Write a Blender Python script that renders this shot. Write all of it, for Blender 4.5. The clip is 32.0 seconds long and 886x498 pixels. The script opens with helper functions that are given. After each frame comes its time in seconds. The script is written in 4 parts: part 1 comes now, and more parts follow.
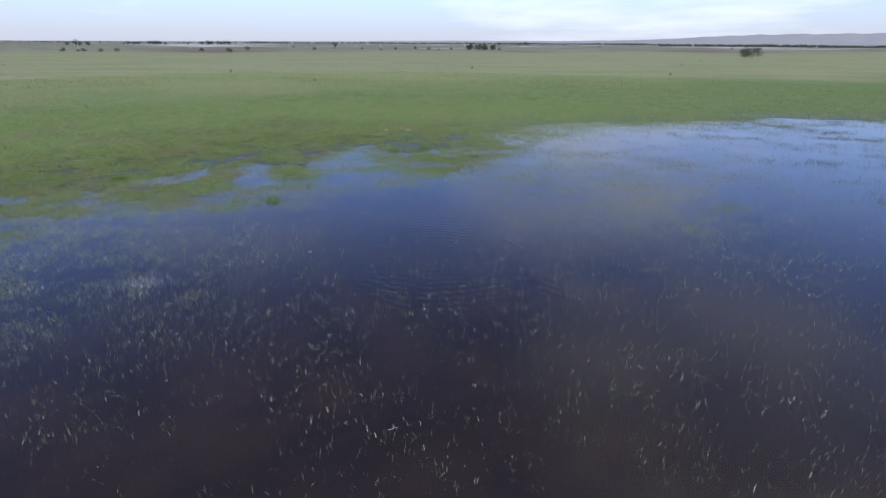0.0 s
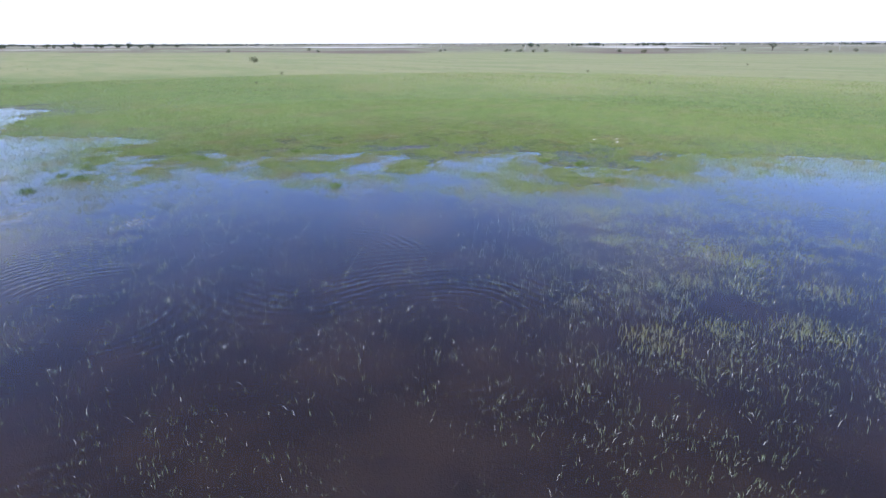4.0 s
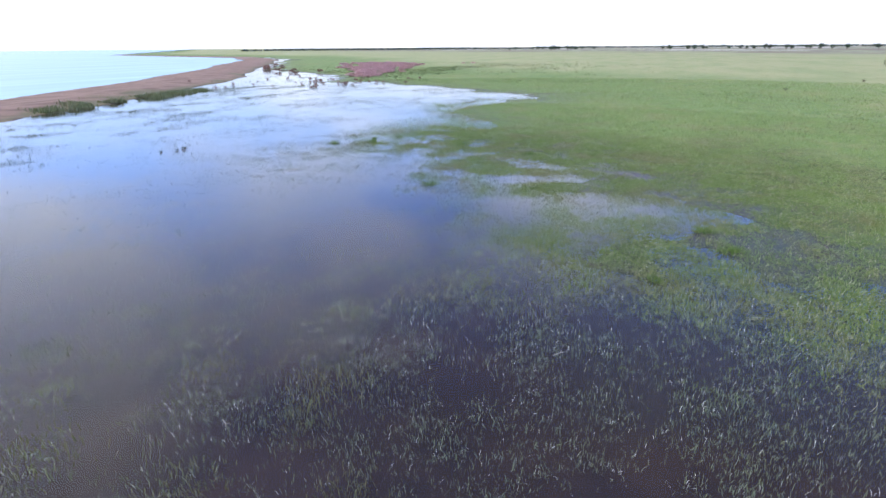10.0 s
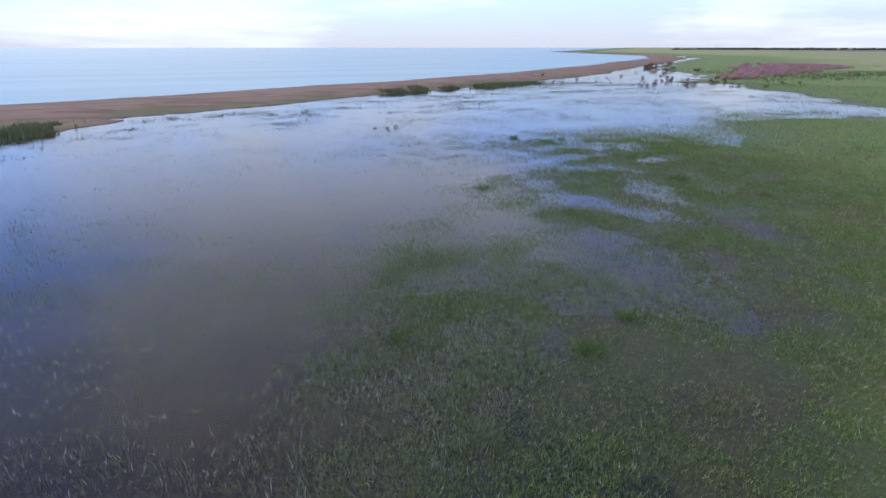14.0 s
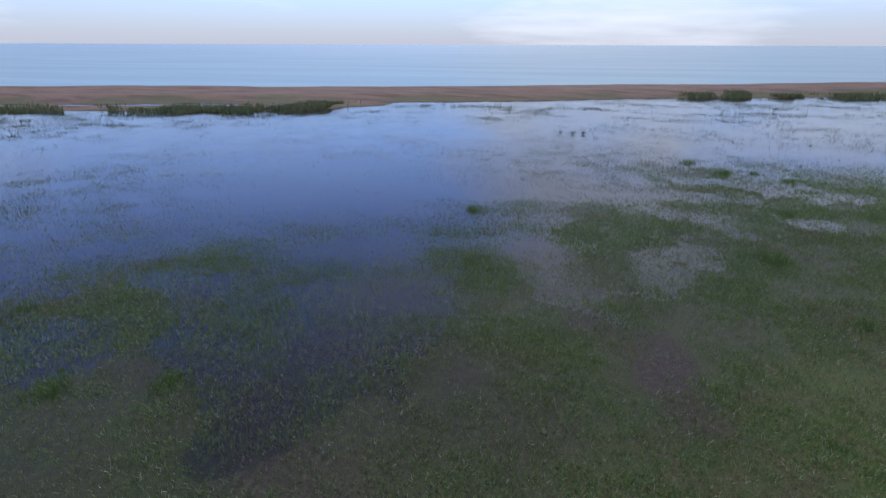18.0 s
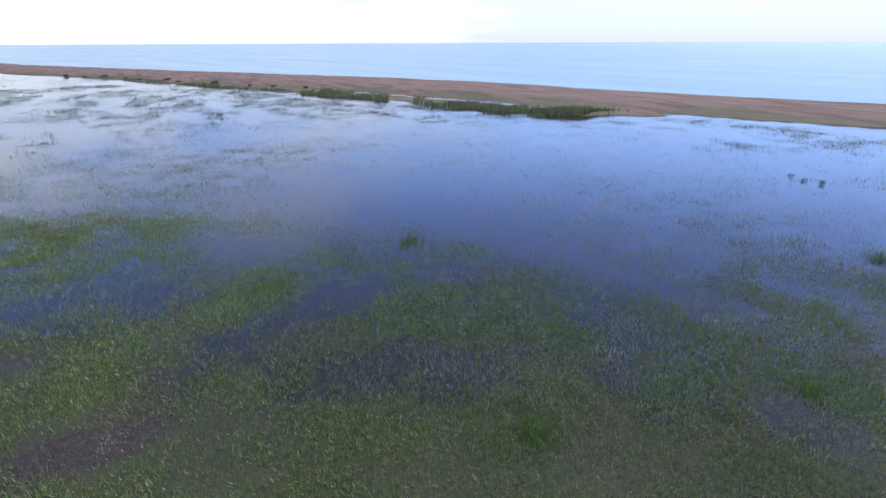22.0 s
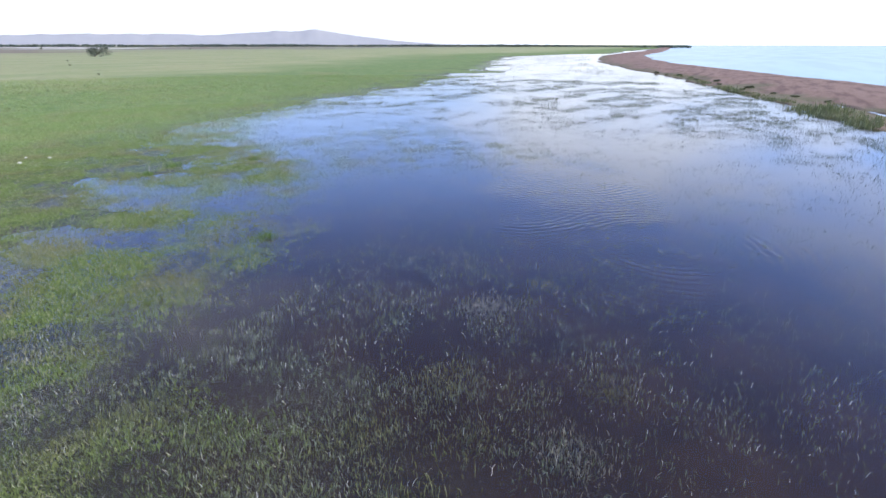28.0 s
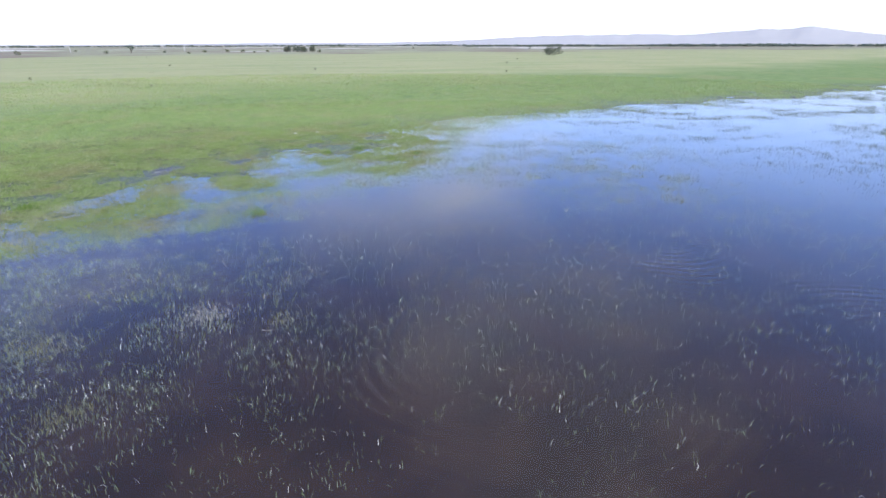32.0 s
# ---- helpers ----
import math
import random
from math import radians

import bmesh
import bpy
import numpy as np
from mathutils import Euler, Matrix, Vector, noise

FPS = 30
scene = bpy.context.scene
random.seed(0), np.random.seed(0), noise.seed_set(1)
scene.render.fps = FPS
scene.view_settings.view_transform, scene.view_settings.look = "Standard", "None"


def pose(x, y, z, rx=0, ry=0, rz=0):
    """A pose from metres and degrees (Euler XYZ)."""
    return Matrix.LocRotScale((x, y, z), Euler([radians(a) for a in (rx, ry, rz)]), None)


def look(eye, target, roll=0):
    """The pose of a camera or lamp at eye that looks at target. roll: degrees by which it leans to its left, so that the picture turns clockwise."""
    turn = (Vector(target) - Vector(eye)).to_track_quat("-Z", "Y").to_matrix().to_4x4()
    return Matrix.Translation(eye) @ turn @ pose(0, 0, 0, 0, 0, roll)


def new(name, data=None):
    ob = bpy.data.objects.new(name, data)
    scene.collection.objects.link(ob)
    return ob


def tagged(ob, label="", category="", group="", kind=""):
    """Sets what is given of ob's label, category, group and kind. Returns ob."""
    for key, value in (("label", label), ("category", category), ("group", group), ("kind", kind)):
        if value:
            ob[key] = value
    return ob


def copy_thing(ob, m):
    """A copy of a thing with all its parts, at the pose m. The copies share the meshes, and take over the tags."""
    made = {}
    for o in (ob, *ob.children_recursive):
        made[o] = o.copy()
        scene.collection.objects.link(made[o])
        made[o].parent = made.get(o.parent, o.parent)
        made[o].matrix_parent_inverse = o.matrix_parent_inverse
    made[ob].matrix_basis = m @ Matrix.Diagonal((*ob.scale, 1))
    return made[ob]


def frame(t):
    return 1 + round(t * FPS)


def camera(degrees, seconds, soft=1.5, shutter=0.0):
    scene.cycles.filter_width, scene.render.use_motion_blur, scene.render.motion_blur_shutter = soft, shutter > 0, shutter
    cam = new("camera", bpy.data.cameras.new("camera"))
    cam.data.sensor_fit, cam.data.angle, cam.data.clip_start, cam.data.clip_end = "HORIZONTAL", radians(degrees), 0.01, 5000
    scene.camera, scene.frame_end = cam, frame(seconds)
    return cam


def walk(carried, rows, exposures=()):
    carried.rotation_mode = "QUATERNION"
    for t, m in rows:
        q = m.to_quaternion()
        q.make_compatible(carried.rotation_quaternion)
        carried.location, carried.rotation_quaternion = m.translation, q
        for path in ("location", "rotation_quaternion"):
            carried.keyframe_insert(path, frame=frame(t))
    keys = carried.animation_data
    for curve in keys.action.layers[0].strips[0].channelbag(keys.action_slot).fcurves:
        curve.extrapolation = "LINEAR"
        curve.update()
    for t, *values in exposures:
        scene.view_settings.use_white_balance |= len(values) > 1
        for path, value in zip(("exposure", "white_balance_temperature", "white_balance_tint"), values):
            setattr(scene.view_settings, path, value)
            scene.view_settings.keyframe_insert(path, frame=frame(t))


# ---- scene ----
cam = camera(79.0, 32.0)
PATH = [
    (0, (5.892, -29.611, 9.065), (5.790, -27.748, 8.345), 0.28),
    (0.5, (8.278, -28.740, 9.040), (8.026, -26.892, 8.317), 0.28),
    (1, (10.679, -27.678, 8.966), (10.268, -25.860, 8.242), 0.24),
    (1.5, (13.077, -26.406, 8.842), (12.499, -24.633, 8.119), 0.16),
    (2, (15.439, -24.918, 8.682), (14.689, -23.209, 7.963), 0.05),
    (2.5, (17.703, -23.264, 8.550), (16.785, -21.638, 7.835), -0.06),
    (3, (19.822, -21.525, 8.524), (18.748, -19.996, 7.811), -0.13),
    (3.5, (21.782, -19.760, 8.653), (20.571, -18.338, 7.938), -0.15),
    (4, (23.607, -17.899, 8.863), (22.272, -16.594, 8.146), -0.13),
    (4.5, (25.289, -15.834, 9.053), (23.842, -14.657, 8.333), -0.11),
    (5, (26.786, -13.485, 9.145), (25.233, -12.450, 8.425), -0.10),
    (5.5, (28.043, -10.897, 9.155), (26.397, -10.018, 8.436), -0.12),
    (6, (29.026, -8.152, 9.122), (27.301, -7.437, 8.404), -0.16),
    (6.5, (29.725, -5.334, 9.083), (27.938, -4.791, 8.368), -0.20),
    (7, (30.148, -2.514, 9.069), (28.317, -2.144, 8.355), -0.24),
    (7.5, (30.302, 0.298, 9.069), (28.444, 0.495, 8.357), -0.29),
    (8, (30.183, 3.103, 9.065), (28.314, 3.128, 8.354), -0.35),
    (8.5, (29.781, 5.894, 9.038), (27.917, 5.749, 8.328), -0.42),
    (9, (29.105, 8.634, 8.977), (27.261, 8.323, 8.268), -0.48),
    (9.5, (28.171, 11.282, 8.870), (26.361, 10.811, 8.163), -0.50),
    (10, (27.004, 13.804, 8.713), (25.241, 13.179, 8.008), -0.46),
    (10.5, (25.633, 16.176, 8.528), (23.929, 15.400, 7.824), -0.38),
    (11, (24.087, 18.380, 8.341), (22.458, 17.456, 7.639), -0.29),
    (11.5, (22.393, 20.410, 8.179), (20.856, 19.339, 7.478), -0.24),
    (12, (20.555, 22.284, 8.060), (19.125, 21.074, 7.359), -0.20),
    (12.5, (18.558, 24.023, 8.002), (17.248, 22.684, 7.301), -0.17),
    (13, (16.387, 25.625, 8.014), (15.206, 24.172, 7.312), -0.12),
    (13.5, (14.045, 27.035, 8.071), (13.001, 25.481, 7.367), -0.06),
    (14, (11.559, 28.184, 8.140), (10.659, 26.542, 7.435), 0.01),
    (14.5, (8.966, 29.023, 8.194), (8.220, 27.306, 7.488), 0.10),
    (15, (6.285, 29.553, 8.221), (5.700, 27.775, 7.515), 0.18),
    (15.5, (3.523, 29.782, 8.211), (3.101, 27.959, 7.505), 0.23),
    (16, (0.696, 29.715, 8.164), (0.438, 27.862, 7.456), 0.24),
    (16.5, (-2.133, 29.371, 8.091), (-2.228, 27.503, 7.382), 0.21),
    (17, (-4.902, 28.792, 8.011), (-4.832, 26.923, 7.301), 0.17),
    (17.5, (-7.565, 28.031, 7.943), (-7.331, 26.177, 7.231), 0.16),
    (18, (-10.106, 27.137, 7.903), (-9.706, 25.312, 7.189), 0.17),
    (18.5, (-12.540, 26.087, 7.895), (-11.975, 24.306, 7.181), 0.19),
    (19, (-14.872, 24.832, 7.925), (-14.145, 23.112, 7.209), 0.19),
    (19.5, (-17.089, 23.334, 7.992), (-16.203, 21.691, 7.274), 0.13),
    (20, (-19.163, 21.603, 8.082), (-18.125, 20.052, 7.363), 0.03),
    (20.5, (-21.071, 19.665, 8.181), (-19.890, 18.220, 7.461), -0.06),
    (21, (-22.792, 17.546, 8.274), (-21.481, 16.219, 7.554), -0.13),
    (21.5, (-24.304, 15.274, 8.354), (-22.874, 14.075, 7.634), -0.18),
    (22, (-25.586, 12.880, 8.418), (-24.050, 11.820, 7.699), -0.21),
    (22.5, (-26.626, 10.394, 8.463), (-24.997, 9.484, 7.744), -0.23),
    (23, (-27.426, 7.831, 8.486), (-25.717, 7.080, 7.769), -0.25),
    (23.5, (-27.984, 5.198, 8.488), (-26.211, 4.614, 7.772), -0.28),
    (24, (-28.297, 2.509, 8.469), (-26.475, 2.096, 7.754), -0.30),
    (24.5, (-28.353, -0.199, 8.430), (-26.500, -0.440, 7.716), -0.32),
    (25, (-28.151, -2.884, 8.372), (-26.284, -2.952, 7.660), -0.32),
    (25.5, (-27.699, -5.499, 8.299), (-25.833, -5.397, 7.587), -0.28),
    (26, (-27.016, -8.014, 8.216), (-25.166, -7.745, 7.504), -0.20),
    (26.5, (-26.133, -10.436, 8.151), (-24.315, -10.004, 7.438), -0.10),
    (27, (-25.073, -12.794, 8.133), (-23.301, -12.200, 7.420), -0.00),
    (27.5, (-23.844, -15.117, 8.195), (-22.135, -14.362, 7.482), 0.06),
    (28, (-22.432, -17.423, 8.352), (-20.803, -16.507, 7.638), 0.07),
    (28.5, (-20.789, -19.657, 8.549), (-19.259, -18.584, 7.836), 0.03),
    (29, (-18.880, -21.730, 8.718), (-17.465, -20.509, 8.004), -0.02),
    (29.5, (-16.708, -23.556, 8.806), (-15.423, -22.200, 8.091), -0.07),
    (30, (-14.328, -25.105, 8.823), (-13.186, -23.628, 8.106), -0.12),
    (30.5, (-11.806, -26.378, 8.797), (-10.816, -24.796, 8.079), -0.15),
    (31, (-9.193, -27.383, 8.751), (-8.362, -25.712, 8.033), -0.17),
    (31.5, (-6.523, -28.123, 8.689), (-5.856, -26.378, 7.973), -0.17),
    (32, (-3.822, -28.597, 8.612), (-3.323, -26.796, 7.898), -0.16),
]
EXPOSURES = [(0, -0.12), (2, 0.15), (4, 0.55), (7, 0.65), (10, 0.7), (12, 0.45), (13, 0.25), (15, -0.2), (18.5, -0.35), (20, -0.1), (21, 0.12), (22, 0.24), (23, 0.22), (25, 0.25), (28, 0.55), (30, 1.0), (31, 1.0), (32, 0.75)]
walk(cam, [(t, look(eye, target, roll)) for t, eye, target, roll in PATH], EXPOSURES)

# ---- sky and sun ----
SUN_AZ, SUN_EL = radians(-75), radians(50)
TO_SUN = Vector((math.cos(SUN_AZ) * math.cos(SUN_EL), math.sin(SUN_AZ) * math.cos(SUN_EL), math.sin(SUN_EL)))
world = bpy.data.worlds.new("sky")
scene.world = world
world.use_nodes = True
wt = world.node_tree


def wnode(kind, **inputs):
    n = wt.nodes.new(kind)
    for key, value in inputs.items():
        n.inputs[int(key[1:])].default_value = value
    return n


def wmath(op, a, b=0.0):
    n = wt.nodes.new("ShaderNodeMath")
    n.operation = op
    for k, v in enumerate((a, b)):
        if isinstance(v, (int, float)):
            n.inputs[k].default_value = v
        else:
            wt.links.new(v, n.inputs[k])
    return n.outputs[0]


def wmix(fac, a, b):
    n = wt.nodes.new("ShaderNodeMix")
    n.data_type = "RGBA"
    for sock, v in ((n.inputs[0], fac), (n.inputs[6], a), (n.inputs[7], b)):
        if isinstance(v, (tuple, float)):
            sock.default_value = v
        else:
            wt.links.new(v, sock)
    return n.outputs[2]


nishita = wnode("ShaderNodeTexSky")
nishita.sky_type, nishita.sun_disc = "NISHITA", False
nishita.sun_elevation, nishita.sun_rotation = SUN_EL, math.pi / 2 - SUN_AZ
nishita.air_density, nishita.dust_density, nishita.ozone_density = 1.0, 0.2, 4.0
coord = wnode("ShaderNodeTexCoord")
split = wnode("ShaderNodeSeparateXYZ")
wt.links.new(coord.outputs["Generated"], split.inputs[0])
zc = wmath("MAXIMUM", split.outputs[2], 0.0)
den = wmath("ADD", zc, 0.10)
join = wnode("ShaderNodeCombineXYZ")
wt.links.new(wmath("DIVIDE", split.outputs[0], den), join.inputs[0])
wt.links.new(wmath("DIVIDE", split.outputs[1], den), join.inputs[1])
cl = wnode("ShaderNodeTexNoise", i2=0.9, i3=6.0, i4=0.55)
shift = wnode("ShaderNodeMapping")
shift.inputs[1].default_value = (3.1, 1.2, 0.4)
wt.links.new(join.outputs[0], shift.inputs[0])
wt.links.new(shift.outputs[0], cl.inputs[0])
cover = wnode("ShaderNodeValToRGB")
cover.color_ramp.elements[0].position, cover.color_ramp.elements[1].position = 0.42, 0.86
haze = wmath("POWER", wmath("SUBTRACT", 1.0, zc), 5.0)
deep = wt.nodes.new("ShaderNodeVectorMath")
deep.operation = "MULTIPLY"
wt.links.new(nishita.outputs[0], deep.inputs[0])
deep.inputs[1].default_value = (1.17, 1.60, 2.56)
low = wt.nodes.new("ShaderNodeMapRange")
wt.links.new(zc, low.inputs[0])
low.inputs[1].default_value, low.inputs[2].default_value, low.inputs[3].default_value, low.inputs[4].default_value = 0.12, 0.62, 1.75, 0.62
lift = wt.nodes.new("ShaderNodeVectorMath")
lift.operation = "SCALE"
wt.links.new(deep.outputs[0], lift.inputs[0])
dim = wt.nodes.new("ShaderNodeMapRange")
wt.links.new(zc, dim.inputs[0])
dim.inputs[1].default_value, dim.inputs[2].default_value, dim.inputs[3].default_value, dim.inputs[4].default_value = 0.0, 0.16, 0.6, 1.0
wt.links.new(wmath("MULTIPLY", low.outputs[0], dim.outputs[0]), lift.inputs["Scale"])
blue = wmix(haze, lift.outputs[0], (7.4, 7.9, 9.5, 1.0))


def bank(az, el, lo, hi, most=0.3):
    """How far into a bank of cloud round that direction."""
    n = wt.nodes.new("ShaderNodeVectorMath")
    n.operation = "DOT_PRODUCT"
    wt.links.new(coord.outputs["Generated"], n.inputs[0])
    a, e = radians(az), radians(el)
    n.inputs[1].default_value = (math.cos(a) * math.cos(e), math.sin(a) * math.cos(e), math.sin(e))
    m = wt.nodes.new("ShaderNodeMapRange")
    m.interpolation_type = "SMOOTHSTEP"
    wt.links.new(n.outputs["Value"], m.inputs[0])
    m.inputs[1].default_value, m.inputs[2].default_value = math.cos(radians(lo)), math.cos(radians(hi))
    m.inputs[4].default_value = most
    return m.outputs[0]


banks = wmath("MAXIMUM", wmath("MAXIMUM", bank(-107, 28, 30, 9, 0.45), bank(99, 21, 12, 2, 0.15)), wmath("MAXIMUM", bank(76, 12, 24, 5, 0.26), bank(-160, 12, 30, 8, 0.24)))
banks = wmath("MAXIMUM", banks, wmath("MAXIMUM", bank(-94, 31, 15, 4, 0.46), bank(-146, 4, 6, 1, 0.3)))
banks = wmath("MAXIMUM", banks, wmath("MAXIMUM", wmath("MAXIMUM", bank(-12, 8, 22, 5, 0.36), bank(10, 5, 22, 5, 0.45)), wmath("MAXIMUM", wmath("MAXIMUM", bank(-94, 8, 20, 6, 0.3), bank(-29, 7, 15, 4, 0.28)), bank(63, 34, 26, 6, 0.32))))
wt.links.new(wmath("ADD", wmath("MULTIPLY", wmath("SUBTRACT", cl.outputs[0], 0.5), wmath("MINIMUM", wmath("ADD", wmath("MULTIPLY", zc, 8.0), 0.42), 1.5)), wmath("ADD", banks, 0.33)), cover.inputs[0])
cloudy = wmix(wmath("MULTIPLY", cover.outputs[0], 0.8), blue, (12.8, 13.6, 15.4, 1.0))
veil = wt.nodes.new("ShaderNodeMapRange")
wt.links.new(zc, veil.inputs[0])
veil.inputs[1].default_value, veil.inputs[2].default_value, veil.inputs[3].default_value, veil.inputs[4].default_value = 0.0, 0.14, 0.96, 1.0
veiled = wt.nodes.new("ShaderNodeVectorMath")
veiled.operation = "SCALE"
wt.links.new(cloudy, veiled.inputs[0])
wt.links.new(veil.outputs[0], veiled.inputs["Scale"])
cloudy = veiled.outputs[0]
wt.links.new(cloudy, wt.nodes["Background"].inputs[0])
wt.nodes["Background"].inputs[1].default_value = 0.1

sun = new("sun", bpy.data.lights.new("sun", "SUN"))
sun.data.energy, sun.data.angle, sun.data.color = 3.6, radians(0.6), (1.0, 0.95, 0.88)
sun.matrix_world = look(TO_SUN * 100, (0, 0, 0))


# ---- material helper ----
class Mat:
    def __init__(self, name, rough=0.8, spec=0.3):
        self.m = bpy.data.materials.new(name)
        self.m.use_nodes = True
        self.t = self.m.node_tree
        self.p = self.t.nodes["Principled BSDF"]
        self.p.inputs["Roughness"].default_value = rough
        self.p.inputs["Specular IOR Level"].default_value = spec
        self.out = self.t.nodes["Material Output"]

    def put(self, sock, v):
        if isinstance(v, bpy.types.NodeSocket):
            self.t.links.new(v, sock)
        elif v is not None:
            sock.default_value = v

    def node(self, kind, *ins):
        n = self.t.nodes.new(kind)
        for k, v in enumerate(ins):
            self.put(n.inputs[k], v)
        return n

    def place(self, scale=(1, 1, 1), turn=0.0):
        g = self.node("ShaderNodeNewGeometry")
        n = self.node("ShaderNodeMapping", g.outputs["Position"])
        n.inputs["Rotation"].default_value = (0, 0, turn)
        n.inputs["Scale"].default_value = scale
        return n.outputs[0]

    def noise(self, scale, detail=3.0, rough=0.55, at=None, out=0):
        n = self.node("ShaderNodeTexNoise")
        self.put(n.inputs["Vector"], at if at is not None else self.place())
        n.inputs["Scale"].default_value, n.inputs["Detail"].default_value = scale, detail
        n.inputs["Roughness"].default_value = rough
        return n.outputs[out]

    def math(self, op, a, b=0.0, clamp=False):
        n = self.node("ShaderNodeMath", a, b)
        n.operation, n.use_clamp = op, clamp
        return n.outputs[0]

    def step(self, v, lo, hi, a=0.0, b=1.0):
        n = self.node("ShaderNodeMapRange", v, lo, hi, a, b)
        n.interpolation_type = "SMOOTHSTEP"
        return n.outputs[0]

    def mix(self, f, a, b):
        n = self.t.nodes.new("ShaderNodeMix")
        n.data_type = "RGBA"
        for sock, v in ((n.inputs[0], f), (n.inputs[6], a), (n.inputs[7], b)):
            self.put(sock, (*v, 1.0) if isinstance(v, tuple) and len(v) == 3 else v)
        return n.outputs[2]

    def attr(self, name):
        n = self.t.nodes.new("ShaderNodeAttribute")
        n.attribute_name = name
        return n.outputs["Fac"]

    def island(self):
        return self.t.nodes.new("ShaderNodeNewGeometry").outputs["Random Per Island"]

    def random(self):
        return self.t.nodes.new("ShaderNodeObjectInfo").outputs["Random"]

    def bump(self, height, strength=0.3, dist=0.05):
        n = self.t.nodes.new("ShaderNodeBump")
        n.inputs["Strength"].default_value, n.inputs["Distance"].default_value = strength, dist
        self.put(n.inputs["Height"], height)
        return n.outputs[0]

    def colour(self, c):
        self.put(self.p.inputs["Base Color"], (*c, 1.0) if isinstance(c, tuple) else c)
        return self


# ---- plan: shore, sand bar and relief ----
SHORE = [(5000, 520), (1500, 190), (700, 128), (500, 102), (445, 122), (350, 138), (128, 57), (70, 49), (32, 39), (15, 30),
         (10.5, 21), (8.5, 16), (6.5, 11), (3, 8.2), (-1, 10.5), (-5, 6.2), (-8.4, 3), (-12.5, 0.8), (-16, -2), (-18, -6), (-19.5, -9.5), (-23, -12.5),
         (-28, -10.5), (-36, -11), (-42, -9), (-55, -14), (-62, -12), (-69, -3), (-76, 0), (-107, -50), (-117, -70), (-150, -100), (-178, -134), (-250, -184), (-330, -232),
         (-420, -315), (-540, -560), (-630, -745), (-5000, -4600), (-5000, 5000), (5000, 5000)]
BAR = [(1500, 200, 12), (734, 104, 13), (420, 76, 14), (270, 40, 16), (190, 6, 17), (120, -25, 19), (80, -43, 17), (46, -54, 15.5),
       (22, -60, 14), (-4, -71, 14), (-22, -78, 13), (-40, -83, 13), (-95, -107, 14), (-180, -160, 12), (-248, -203, 13),
       (-330, -256, 12), (-430, -350, 10), (-545, -580, 8), (-640, -760, 7)]

VERGE = [(146, 1), (110, -11.5), (88, -19.5), (70, -27), (40, -35), (24, -39.5), (17, -46)]
CREST = [(x, y) for x, y, _ in BAR]
LAKE = [(4900, 560)] + CREST + [(-4700, -4400), (-4700, -4800), (4800, -4800)]

TABLE = np.random.RandomState(5).rand(256, 256)


def value_noise(x, y, scale):
    u, v = x * scale, y * scale
    i, j = np.floor(u).astype(int), np.floor(v).astype(int)
    f, g = u - i, v - j
    f, g = f * f * (3 - 2 * f), g * g * (3 - 2 * g)
    a, b = TABLE[i & 255, j & 255], TABLE[(i + 1) & 255, j & 255]
    c, d = TABLE[i & 255, (j + 1) & 255], TABLE[(i + 1) & 255, (j + 1) & 255]
    return (a * (1 - f) + b * f) * (1 - g) + (c * (1 - f) + d * f) * g - 0.5


def fbm(x, y, scale, octaves=4):
    total, amp = 0.0, 1.0
    for k in range(octaves):
        total = total + amp * value_noise(x + 17.3 * k, y - 9.1 * k, scale * 2.03 ** k)
        amp *= 0.5
    return total


def smooth(v, lo, hi):
    t = np.clip((v - lo) / (hi - lo), 0, 1)
    return t * t * (3 - 2 * t)


def seg_dist(x, y, a, b):
    ax, ay, dx, dy = a[0], a[1], b[0] - a[0], b[1] - a[1]
    t = np.clip(((x - ax) * dx + (y - ay) * dy) / (dx * dx + dy * dy), 0, 1)
    return np.hypot(x - ax - t * dx, y - ay - t * dy), t


def shore_side(x, y):
    """Metres inside the meadow (positive) or out in the water (negative)."""
    best, inside = np.full(np.shape(x), 1e9), np.zeros(np.shape(x), bool)
    for a, b in zip(SHORE, SHORE[1:] + SHORE[:1]):
        best = np.minimum(best, seg_dist(x, y, a, b)[0])
        cross = (a[1] > y) != (b[1] > y)
        inside ^= cross & (x < (b[0] - a[0]) * (y - a[1]) / ((b[1] - a[1]) or 1e-9) + a[0])
    return np.where(inside, best, -best)


def in_outline(x, y, outline):
    inside = np.zeros(np.shape(x), bool)
    for a, b in zip(outline, outline[1:] + outline[:1]):
        inside ^= ((a[1] > y) != (b[1] > y)) & (x < (b[0] - a[0]) * (y - a[1]) / ((b[1] - a[1]) or 1e-9) + a[0])
    return inside


def bar_side(x, y):
    """1 on the crest of the sand bar, 0 at its edges, below that in the water."""
    best = np.full(np.shape(x), -9.0)
    for a, b in zip(BAR, BAR[1:]):
        d, t = seg_dist(x, y, a, b)
        best = np.maximum(best, 1 - d / (a[2] + (b[2] - a[2]) * t))
    return best


